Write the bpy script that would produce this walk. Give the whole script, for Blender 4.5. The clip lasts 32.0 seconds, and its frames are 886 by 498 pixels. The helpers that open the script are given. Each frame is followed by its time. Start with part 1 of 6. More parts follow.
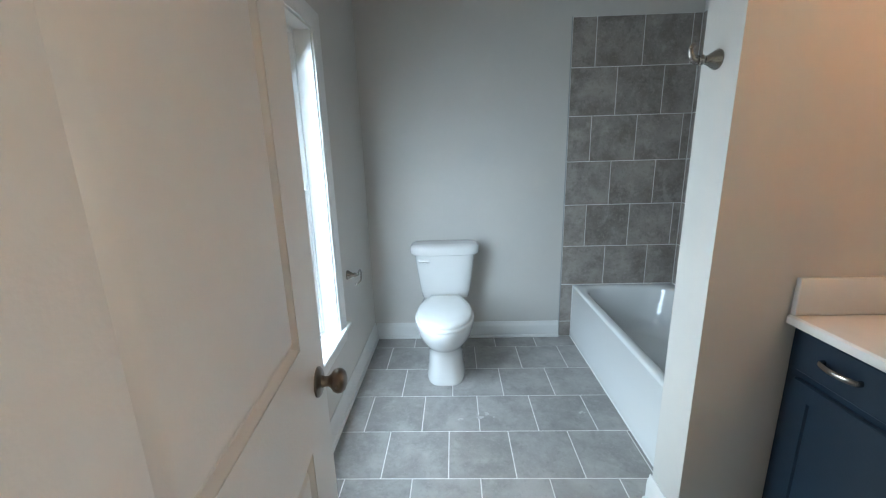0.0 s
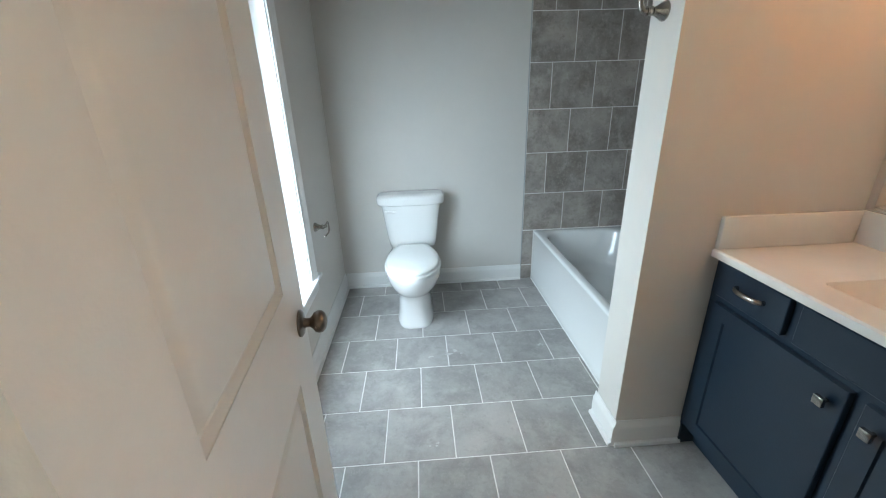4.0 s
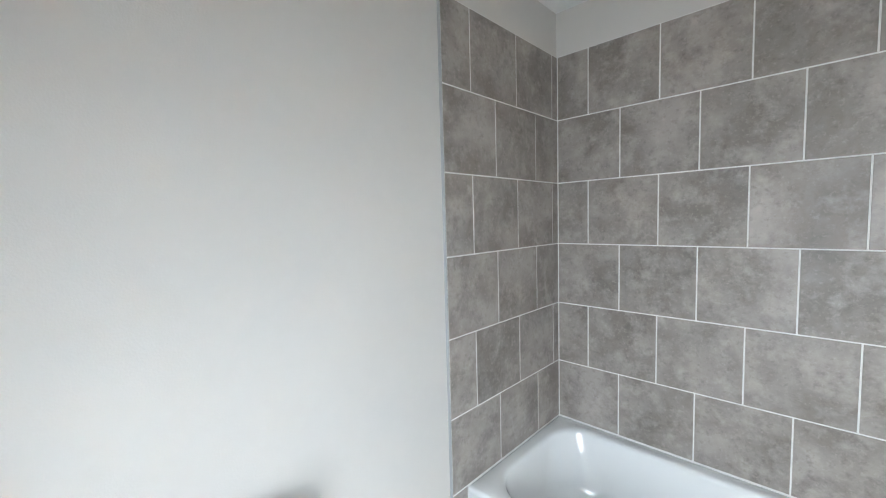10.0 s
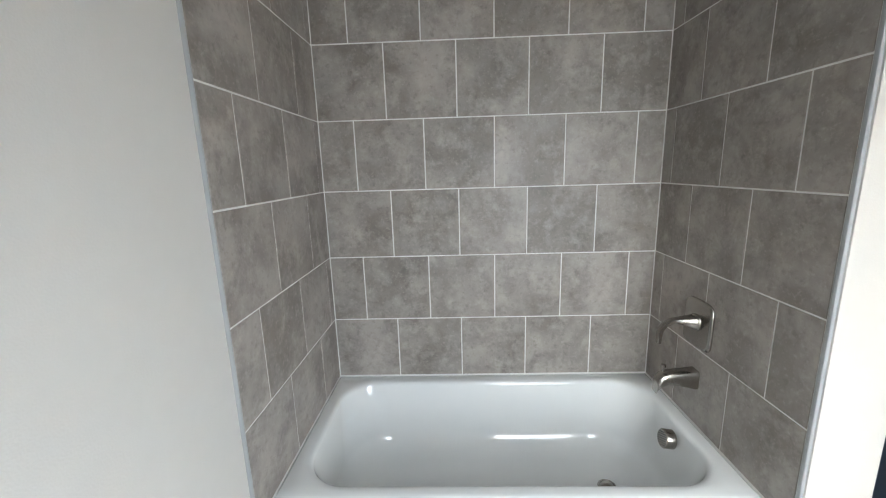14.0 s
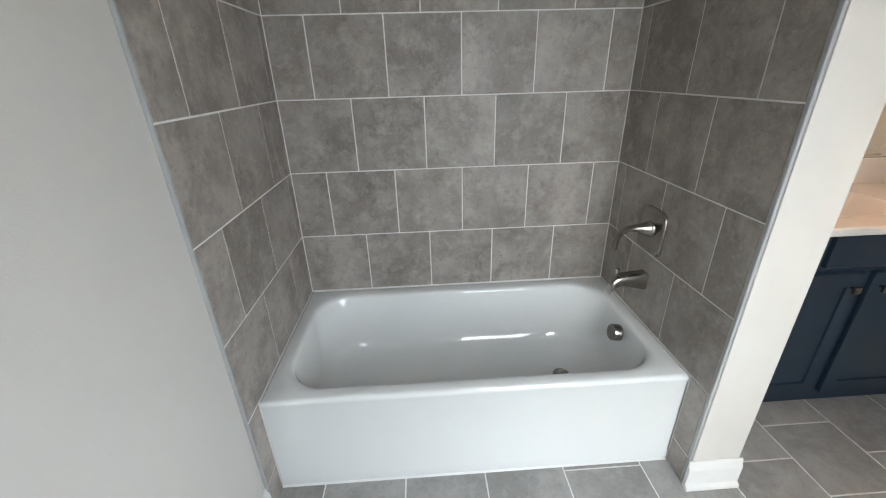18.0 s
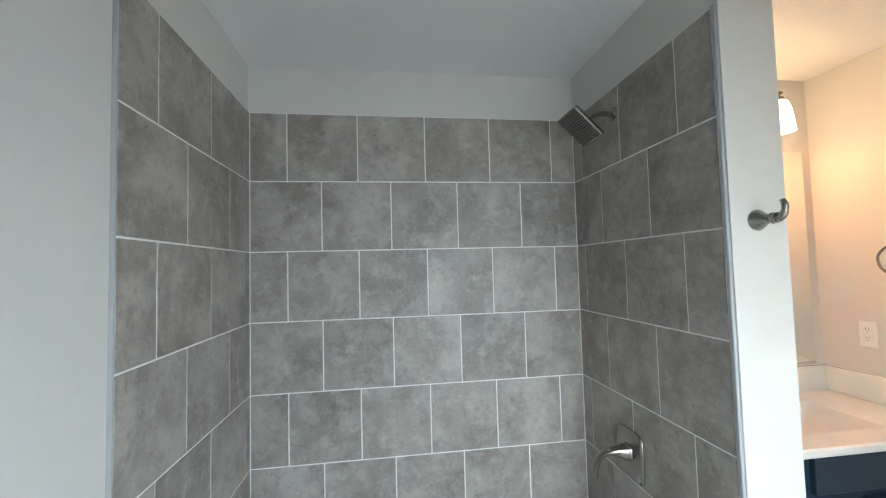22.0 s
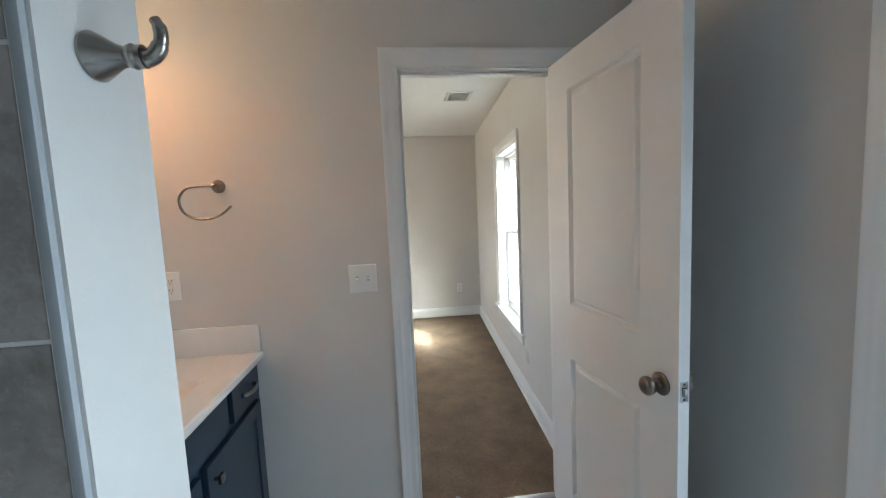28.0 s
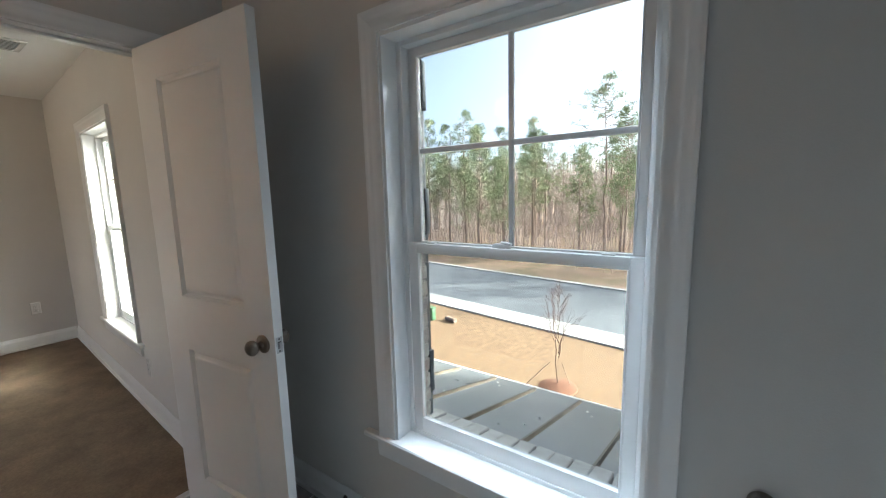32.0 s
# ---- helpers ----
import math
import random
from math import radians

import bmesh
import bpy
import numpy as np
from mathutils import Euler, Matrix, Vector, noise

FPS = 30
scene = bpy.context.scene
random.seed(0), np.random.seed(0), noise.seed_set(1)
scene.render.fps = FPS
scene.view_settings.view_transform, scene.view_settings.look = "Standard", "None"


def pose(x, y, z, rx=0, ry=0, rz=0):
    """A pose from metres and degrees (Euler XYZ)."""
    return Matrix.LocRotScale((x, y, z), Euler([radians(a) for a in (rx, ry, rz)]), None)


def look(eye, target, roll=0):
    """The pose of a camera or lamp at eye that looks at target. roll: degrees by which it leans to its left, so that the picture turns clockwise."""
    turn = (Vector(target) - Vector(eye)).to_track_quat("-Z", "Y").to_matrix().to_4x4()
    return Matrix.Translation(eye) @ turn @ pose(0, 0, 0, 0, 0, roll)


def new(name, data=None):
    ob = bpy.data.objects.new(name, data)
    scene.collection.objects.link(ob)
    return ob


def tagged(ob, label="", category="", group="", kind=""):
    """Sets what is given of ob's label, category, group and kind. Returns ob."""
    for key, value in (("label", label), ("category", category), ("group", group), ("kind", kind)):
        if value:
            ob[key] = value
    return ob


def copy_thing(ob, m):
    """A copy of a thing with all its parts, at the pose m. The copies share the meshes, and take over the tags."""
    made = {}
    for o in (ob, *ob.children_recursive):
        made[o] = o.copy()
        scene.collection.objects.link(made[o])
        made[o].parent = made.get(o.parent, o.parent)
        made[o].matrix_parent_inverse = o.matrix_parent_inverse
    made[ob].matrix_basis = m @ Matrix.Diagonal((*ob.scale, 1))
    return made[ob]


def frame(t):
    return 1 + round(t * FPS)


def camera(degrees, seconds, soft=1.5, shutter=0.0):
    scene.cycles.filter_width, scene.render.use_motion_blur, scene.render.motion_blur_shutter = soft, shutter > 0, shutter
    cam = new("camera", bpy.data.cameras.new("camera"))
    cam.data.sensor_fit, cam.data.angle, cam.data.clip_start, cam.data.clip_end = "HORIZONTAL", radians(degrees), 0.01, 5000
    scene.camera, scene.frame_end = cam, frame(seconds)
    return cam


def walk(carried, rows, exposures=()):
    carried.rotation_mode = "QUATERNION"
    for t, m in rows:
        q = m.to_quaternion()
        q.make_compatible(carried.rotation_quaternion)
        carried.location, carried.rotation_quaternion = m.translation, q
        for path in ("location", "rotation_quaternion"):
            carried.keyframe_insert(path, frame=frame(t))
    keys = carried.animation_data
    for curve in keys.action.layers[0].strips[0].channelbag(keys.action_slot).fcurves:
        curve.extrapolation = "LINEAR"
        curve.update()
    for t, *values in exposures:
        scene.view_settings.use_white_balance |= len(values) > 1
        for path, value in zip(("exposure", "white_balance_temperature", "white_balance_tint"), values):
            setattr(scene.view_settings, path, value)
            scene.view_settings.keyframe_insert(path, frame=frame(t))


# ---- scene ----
cam = camera(97.3, 32.0, 1.15)
PATH = [
    (0, (0.667, 0.792, 1.395), (0.605, 2.735, 0.924), -1.6),
    (0.5, (0.619, 0.83, 1.382), (0.555, 2.739, 0.79), -1.7),
    (1, (0.581, 0.837, 1.372), (0.547, 2.712, 0.676), -1.6),
    (1.5, (0.595, 0.797, 1.366), (0.592, 2.64, 0.59), -1.5),
    (2, (0.599, 0.716, 1.375), (0.652, 2.539, 0.555), -1.4),
    (2.5, (0.632, 0.615, 1.352), (0.68, 2.438, 0.531), -1.9),
    (4.5, (0.665, 0.853, 1.422), (0.818, 2.742, 0.784), -1.5),
    (5, (0.634, 1.138, 1.411), (0.833, 3.052, 0.868), -1.2),
    (5.5, (0.685, 1.447, 1.427), (0.874, 3.382, 0.956), -1.2),
    (6, (0.655, 1.711, 1.413), (0.838, 3.661, 1.006), -1.2),
    (6.5, (0.594, 1.987, 1.426), (0.751, 3.946, 1.058), -1.1),
    (7, (0.567, 2.241, 1.446), (0.708, 4.206, 1.102), -1.3),
    (7.5, (0.528, 2.419, 1.484), (0.707, 4.397, 1.248), -1.4),
    (8, (0.45, 2.543, 1.469), (0.781, 4.51, 1.322), -1.2),
    (8.5, (0.406, 2.597, 1.453), (1.067, 4.48, 1.328), -1.0),
    (9, (0.406, 2.604, 1.46), (1.38, 4.345, 1.321), -1.5),
    (9.5, (0.404, 2.623, 1.462), (1.632, 4.194, 1.32), -1.5),
    (10, (0.456, 2.644, 1.455), (1.885, 4.036, 1.306), -1.6),
    (10.5, (0.552, 2.694, 1.451), (2.141, 3.901, 1.313), -1.6),
    (11, (0.631, 2.765, 1.463), (2.331, 3.811, 1.334), -1.7),
    (11.5, (0.638, 2.838, 1.472), (2.425, 3.728, 1.352), -1.7),
    (12, (0.587, 2.948, 1.459), (2.448, 3.665, 1.317), -1.5),
    (12.5, (0.543, 3.006, 1.442), (2.478, 3.48, 1.262), -1.5),
    (13, (0.533, 3.029, 1.43), (2.499, 3.299, 1.181), -1.7),
    (13.5, (0.532, 3.032, 1.422), (2.5, 3.164, 1.091), -1.7),
    (14, (0.532, 3.016, 1.405), (2.49, 3.084, 1.005), -1.7),
    (14.5, (0.533, 3.015, 1.382), (2.478, 3.032, 0.913), -1.6),
    (15, (0.535, 3.023, 1.365), (2.459, 3.016, 0.82), -1.7),
    (15.5, (0.54, 3.057, 1.361), (2.437, 3.002, 0.727), -1.6),
    (17.5, (0.538, 3.041, 1.379), (2.35, 2.963, 0.537), -1.7),
    (18, (0.534, 3.023, 1.405), (2.356, 2.934, 0.584), -1.6),
    (18.5, (0.533, 3.027, 1.431), (2.398, 2.907, 0.718), -1.5),
    (19, (0.535, 3.013, 1.449), (2.447, 2.882, 0.877), -1.7),
    (19.5, (0.543, 3.011, 1.464), (2.487, 2.852, 1.022), -1.6),
    (20, (0.546, 3.013, 1.476), (2.508, 2.821, 1.137), -1.6),
    (20.5, (0.545, 3.002, 1.499), (2.519, 2.795, 1.252), -1.6),
    (21, (0.534, 2.992, 1.516), (2.517, 2.771, 1.38), -1.7),
    (21.5, (0.525, 3.005, 1.524), (2.509, 2.751, 1.514), -1.5),
    (22, (0.518, 3.007, 1.535), (2.498, 2.739, 1.631), -1.5),
    (22.5, (0.508, 2.996, 1.531), (2.48, 2.706, 1.699), -1.7),
    (23, (0.51, 2.93, 1.516), (2.476, 2.608, 1.699), -1.8),
    (23.5, (0.557, 2.788, 1.49), (2.503, 2.365, 1.665), -2.1),
    (24, (0.607, 2.671, 1.503), (2.511, 2.066, 1.609), -1.9),
    (24.5, (0.64, 2.588, 1.494), (2.492, 1.833, 1.517), -2.0),
    (26.5, (0.804, 2.533, 1.474), (1.826, 0.816, 1.389), -2.0),
    (27, (0.858, 2.495, 1.455), (1.535, 0.617, 1.322), -2.5),
    (27.5, (1.028, 2.486, 1.435), (1.281, 0.508, 1.276), -2.4),
    (28, (1.084, 2.561, 1.437), (0.870, 0.580, 1.249), -2.6),
    (28.5, (1.114, 2.687, 1.46), (0.482, 0.803, 1.234), -2.3),
    (29, (1.112, 2.771, 1.455), (0.184, 1.017, 1.206), -2.1),
    (29.5, (1.088, 2.807, 1.448), (-0.06, 1.191, 1.182), -2.0),
    (30, (1.073, 2.84, 1.446), (-0.243, 1.359, 1.172), -2.1),
    (30.5, (1.077, 2.837, 1.451), (-0.37, 1.487, 1.168), -2.0),
    (31, (1.074, 2.831, 1.457), (-0.459, 1.581, 1.16), -2.0),
    (31.5, (1.074, 2.828, 1.448), (-0.51, 1.642, 1.155), -1.8),
    (32, (1.074, 2.841, 1.43), (-0.548, 1.705, 1.146), -1.5),
]
EXPO = [(0.0, 2.13, 5750, 2), (2.5, 2.38, 5950, 2), (4.5, 2.22, 5950, 2), (5.0, 2.1, 6000, 2), (6.0, 2.04, 6750, 10), (7.5, 2.63, 6650, 10),
        (9.0, 2.87, 6650, 10), (10.0, 3.0, 6450, 10), (12.0, 3.15, 6750, 10), (13.0, 3.02, 6750, 10), (15.5, 2.58, 6600, 10), (18.0, 2.48, 6750, 10),
        (19.0, 2.48, 6700, 10), (20.0, 2.74, 6100, 4), (21.5, 2.90, 6150, 4), (23.0, 2.75, 6000, 4), (24.0, 2.52, 5250, 2), (26.5, 2.19, 5150, 0),
        (28.0, 2.22, 5450, 2), (29.0, 1.65, 5950, 5), (30.0, 1.45, 6000, 6), (32.0, 1.5, 5850, 6)]
walk(cam, [(t, look(eye, target, roll)) for t, eye, target, roll in PATH], EXPO)

# ---- light ----
world = bpy.data.worlds.new("sky")
scene.world = world
world.use_nodes = True
wn = world.node_tree.nodes
sky = wn.new("ShaderNodeTexSky")
sky.sky_type = "NISHITA"
sky.sun_disc = False
SUN_EL = 25.5  # the sun stands over -x, +y
sky.sun_elevation = radians(SUN_EL)
sky.sun_rotation = radians(-40.0)
sky.air_density, sky.dust_density, sky.ozone_density = 0.18, 6.0, 0.1
wn["Background"].inputs["Strength"].default_value = 0.54
tint = wn.new("ShaderNodeMix")  # colour multiplier takes the violet out of the sky
tint.data_type, tint.blend_type = "RGBA", "MULTIPLY"
tint.inputs["Factor"].default_value = 1.0
tint.inputs["B"].default_value = (1.02, 1.09, 1.04, 1)
world.node_tree.links.new(sky.outputs[0], tint.inputs["A"])
world.node_tree.links.new(tint.outputs["Result"], wn["Background"].inputs[0])
sun = new("sun", bpy.data.lights.new("sun", "SUN"))
sun.data.energy, sun.data.angle, sun.data.color = 7.5, radians(0.6), (1.0, 0.90, 0.74)
sun.matrix_world = look((-30, 36, 46.9 * math.tan(radians(SUN_EL))), (0, 0, 0))

# lamps added inside the bathroom window's glass stand in for the open sky's light
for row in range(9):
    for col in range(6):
        day = new("window_sky_lamp", bpy.data.lights.new("window_sky_lamp", "AREA"))
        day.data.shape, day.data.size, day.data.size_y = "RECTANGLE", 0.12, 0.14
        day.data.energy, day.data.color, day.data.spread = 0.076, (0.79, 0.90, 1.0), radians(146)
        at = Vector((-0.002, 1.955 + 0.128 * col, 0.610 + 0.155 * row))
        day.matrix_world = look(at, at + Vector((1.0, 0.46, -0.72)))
# lamp added at an assumed, unseen bedroom window, warmed for sun bounced off carpet
day2 = new("bedroom_fill_lamp", bpy.data.lights.new("bedroom_fill_lamp", "AREA"))
day2.data.shape, day2.data.size, day2.data.size_y = "RECTANGLE", 1.7, 1.4
day2.data.energy, day2.data.color = 4.0, (1.0, 0.84, 0.63)
day2.matrix_world = look((4.18, -1.3, 1.25), (0.0, -1.3, 1.0))

# ---- materials ----
MATS = {}


def mat(name, color, rough=0.5, metal=0.0, var=0.06, scale=8.0, bump=0.0, bscale=60.0, color2=None, coat=0.0, rand=0.0, mix=(0.35, 0.65), rvar=0.0, island=False, detail=6.0):
    """A two-scale procedural surface: clouds of two colours, fine grain, relief."""
    m = bpy.data.materials.new(name)
    m.use_nodes = True
    nt = m.node_tree
    n, l = nt.nodes, nt.links
    b = n["Principled BSDF"]
    b.inputs["Roughness"].default_value = rough
    b.inputs["Metallic"].default_value = metal
    if coat:
        b.inputs["Coat Weight"].default_value = coat
        b.inputs["Coat Roughness"].default_value = 0.05
    co = n.new("ShaderNodeTexCoord")
    src = co.outputs["Object"]
    if rand:
        info = n.new("ShaderNodeObjectInfo")
        add = n.new("ShaderNodeVectorMath")
        mul = n.new("ShaderNodeVectorMath")
        mul.operation = "SCALE"
        mul.inputs[0].default_value = (37.0, 11.0, 23.0)
        l.new(info.outputs["Random"], mul.inputs["Scale"])
        l.new(src, add.inputs[0])
        l.new(mul.outputs[0], add.inputs[1])
        src = add.outputs[0]
    a = n.new("ShaderNodeTexNoise")
    a.inputs["Scale"].default_value = scale
    a.inputs["Detail"].default_value = detail
    a.inputs["Distortion"].default_value = 0.25
    a.inputs["Roughness"].default_value = 0.62
    l.new(src, a.inputs["Vector"])
    ramp = n.new("ShaderNodeMapRange")
    ramp.inputs["From Min"].default_value, ramp.inputs["From Max"].default_value = mix
    l.new(a.outputs["Fac"], ramp.inputs["Value"])
    c1 = Vector(color)
    c2 = Vector(color2) if color2 else c1 * (1 - 2 * var)
    mx = n.new("ShaderNodeMix")
    mx.data_type = "RGBA"
    mx.inputs["A"].default_value = (*c1, 1)
    mx.inputs["B"].default_value = (*c2, 1)
    l.new(ramp.outputs[0], mx.inputs["Factor"])
    out = mx.outputs["Result"]
    g = n.new("ShaderNodeTexNoise")
    g.inputs["Scale"].default_value = scale * 14
    g.inputs["Detail"].default_value = 3.0
    l.new(src, g.inputs["Vector"])
    hsv = n.new("ShaderNodeHueSaturation")
    vr = n.new("ShaderNodeMapRange")
    vr.inputs["To Min"].default_value, vr.inputs["To Max"].default_value = 1 - var, 1 + var
    l.new(g.outputs["Fac"], vr.inputs["Value"])
    val = vr.outputs[0]
    if rand:
        pr = n.new("ShaderNodeMapRange")
        pr.inputs["To Min"].default_value, pr.inputs["To Max"].default_value = 1 - rand, 1 + rand
        if island:
            geo = n.new("ShaderNodeNewGeometry")
            l.new(geo.outputs["Random Per Island"], pr.inputs["Value"])
        else:
            l.new(info.outputs["Random"], pr.inputs["Value"])
        mm = n.new("ShaderNodeMath")
        mm.operation = "MULTIPLY"
        l.new(val, mm.inputs[0])
        l.new(pr.outputs[0], mm.inputs[1])
        val = mm.outputs[0]
    l.new(val, hsv.inputs["Value"])
    l.new(out, hsv.inputs["Color"])
    l.new(hsv.outputs[0], b.inputs["Base Color"])
    if rvar:
        rr = n.new("ShaderNodeMapRange")
        rr.inputs["To Min"].default_value, rr.inputs["To Max"].default_value = max(rough - rvar, 0.02), rough + rvar
        l.new(a.outputs["Fac"], rr.inputs["Value"])
        l.new(rr.outputs[0], b.inputs["Roughness"])
    if bump:
        t = n.new("ShaderNodeTexNoise")
        t.inputs["Scale"].default_value = bscale
        t.inputs["Detail"].default_value = 4.0
        l.new(src, t.inputs["Vector"])
        bp = n.new("ShaderNodeBump")
        bp.inputs["Strength"].default_value = bump
        bp.inputs["Distance"].default_value = 0.004
        l.new(t.outputs["Fac"], bp.inputs["Height"])
        l.new(bp.outputs[0], b.inputs["Normal"])
    MATS[name] = m
    return m


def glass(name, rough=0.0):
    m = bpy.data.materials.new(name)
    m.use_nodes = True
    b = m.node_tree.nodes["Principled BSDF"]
    # dark tint dims the outdoors seen through it, in place of exposure
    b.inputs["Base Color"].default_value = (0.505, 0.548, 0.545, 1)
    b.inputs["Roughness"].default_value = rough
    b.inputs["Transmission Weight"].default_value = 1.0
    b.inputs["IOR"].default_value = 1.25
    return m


def glow(name, color, strength):
    m = bpy.data.materials.new(name)
    m.use_nodes = True
    b = m.node_tree.nodes["Principled BSDF"]
    b.inputs["Base Color"].default_value = (*color, 1)
    b.inputs["Emission Color"].default_value = (*color, 1)
    b.inputs["Emission Strength"].default_value = strength
    return m


WALL = mat("wall_paint", (0.645, 0.622, 0.59), 0.55, var=0.015, scale=2.0, bump=0.12, bscale=220)
CEIL = mat("ceiling_paint", (0.78, 0.78, 0.77), 0.8, var=0.015, scale=2.0, bump=0.15, bscale=160)
TRIM = mat("trim_paint", (0.80, 0.80, 0.79), 0.28, var=0.012, scale=3.0, bump=0.05, bscale=90)
DOOR = mat("door_paint", (0.79, 0.78, 0.76), 0.32, var=0.015, scale=3.0, bump=0.10, bscale=180)


def tile_mat(name, light, dark, rough, k=1.0):
    """Stone-look porcelain: soft clouds, wispy veins, a few smudges of grout haze; each tile differs."""
    m = mat(name, light, rough, var=0.035, scale=4.5, bump=0.05, bscale=40, color2=dark, rand=0.06, rvar=0.08, detail=14, mix=(0.38, 0.61))
    nt = m.node_tree
    n, l = nt.nodes, nt.links
    b = n["Principled BSDF"]
    src = [k for k in l if k.to_node.bl_idname == "ShaderNodeTexNoise"][0].from_socket
    base = b.inputs["Base Color"].links[0].from_socket

    def layer(base, scale, lo, hi, colour, amount, dist=1.4, kind="RIDGED_MULTIFRACTAL"):
        w = n.new("ShaderNodeTexNoise")
        w.noise_type = kind
        w.inputs["Scale"].default_value, w.inputs["Detail"].default_value, w.inputs["Distortion"].default_value = scale, 12.0, dist
        w.inputs["Roughness"].default_value = 0.66
        l.new(src, w.inputs["Vector"])
        r = n.new("ShaderNodeMapRange")
        r.inputs["From Min"].default_value, r.inputs["From Max"].default_value = lo, hi
        r.inputs["To Max"].default_value = amount
        l.new(w.outputs["Fac"], r.inputs["Value"])
        x = n.new("ShaderNodeMix")
        x.data_type = "RGBA"
        x.inputs["B"].default_value = (*colour, 1)
        l.new(r.outputs[0], x.inputs["Factor"])
        l.new(base, x.inputs["A"])
        return x.outputs["Result"]
    base = layer(base, 6.5, 0.52, 0.70, [c * 0.62 for c in dark], 0.70 * k, 0.25, "FBM")
    base = layer(base, 13.0, 0.50, 0.70, [min(1, c * 1.32) for c in light], 0.6 * k, 0.15, "FBM")
    base = layer(base, 42.0, 0.54, 0.68, [c * 0.60 for c in dark], 0.42 * k, 0.1, "FBM")
    base = layer(base, 75.0, 0.55, 0.70, [min(1, c * 1.35) for c in light], 0.40 * k, 0.0, "FBM")
    l.new(base, b.inputs["Base Color"])
    return m


TILE = tile_mat("stone_look_tile", (0.385, 0.347, 0.318), (0.235, 0.207, 0.185), 0.46)
FTILE = tile_mat("floor_tile", (0.385, 0.372, 0.360), (0.270, 0.260, 0.250), 0.31, 0.65)
GROUT = mat("grout", (0.84, 0.83, 0.81), 0.85, var=0.06, scale=20, bump=0.3, bscale=400)
SMEAR = mat("thin_grout_haze", (0.55, 0.54, 0.53), 0.7, var=0.1, scale=60)
CHINA = mat("porcelain", (0.80, 0.80, 0.79), 0.07, var=0.006, scale=2, coat=0.6)
ENAMEL = mat("tub_enamel", (0.78, 0.79, 0.785), 0.06, var=0.008, scale=2, coat=0.5)
NICKEL = mat("brushed_nickel", (0.36, 0.335, 0.305), 0.24, metal=1.0, var=0.05, scale=30, rvar=0.06)
BRONZE = mat("antique_pewter", (0.24, 0.20, 0.165), 0.30, metal=1.0, var=0.08, scale=30, rvar=0.08)
HINGE = mat("blackened_bronze", (0.13, 0.127, 0.118), 0.40, metal=1.0, var=0.08, scale=30, rvar=0.08)
STEEL = mat("zinc_steel", (0.52, 0.52, 0.52), 0.3, metal=1.0, var=0.05, scale=40)
NAVY = mat("navy_paint", (0.0105, 0.022, 0.040), 0.30, var=0.05, scale=4, bump=0.06, bscale=120)
GREY = mat("vent_shadow_grey", (0.70, 0.70, 0.69), 0.7)
# near-black stands in for shade inside slots and holes; also far panes
DARK = mat("dark_gap", (0.012, 0.012, 0.013), 0.7)
QUARTZ = mat("cultured_marble", (0.80, 0.78, 0.75), 0.14, var=0.012, scale=3.0, color2=(0.74, 0.72, 0.69), coat=0.3)
CARPET = mat("carpet", (0.240, 0.170, 0.110), 0.95, var=0.36, scale=4.5, bump=1.0, bscale=190, color2=(0.145, 0.103, 0.067), detail=6, mix=(0.3, 0.7))
EDGE = mat("tile_edging", (0.40, 0.41, 0.42), 0.35, var=0.03, scale=20)
PLATE = mat("switch_plastic", (0.82, 0.82, 0.80), 0.25, var=0.01)
VINYL = mat("window_vinyl", (0.80, 0.81, 0.81), 0.3, var=0.01, scale=3)
GLASS = glass("dimmed_window_glass")
MIRROR = mat("mirror_silver", (0.93, 0.94, 0.93), 0.01, metal=1.0, var=0.0)
SHADE = glow("lamp_glass", (1.0, 0.66, 0.38), 1.4)
RUBBER = mat("black_rubber", (0.02, 0.02, 0.02), 0.6)


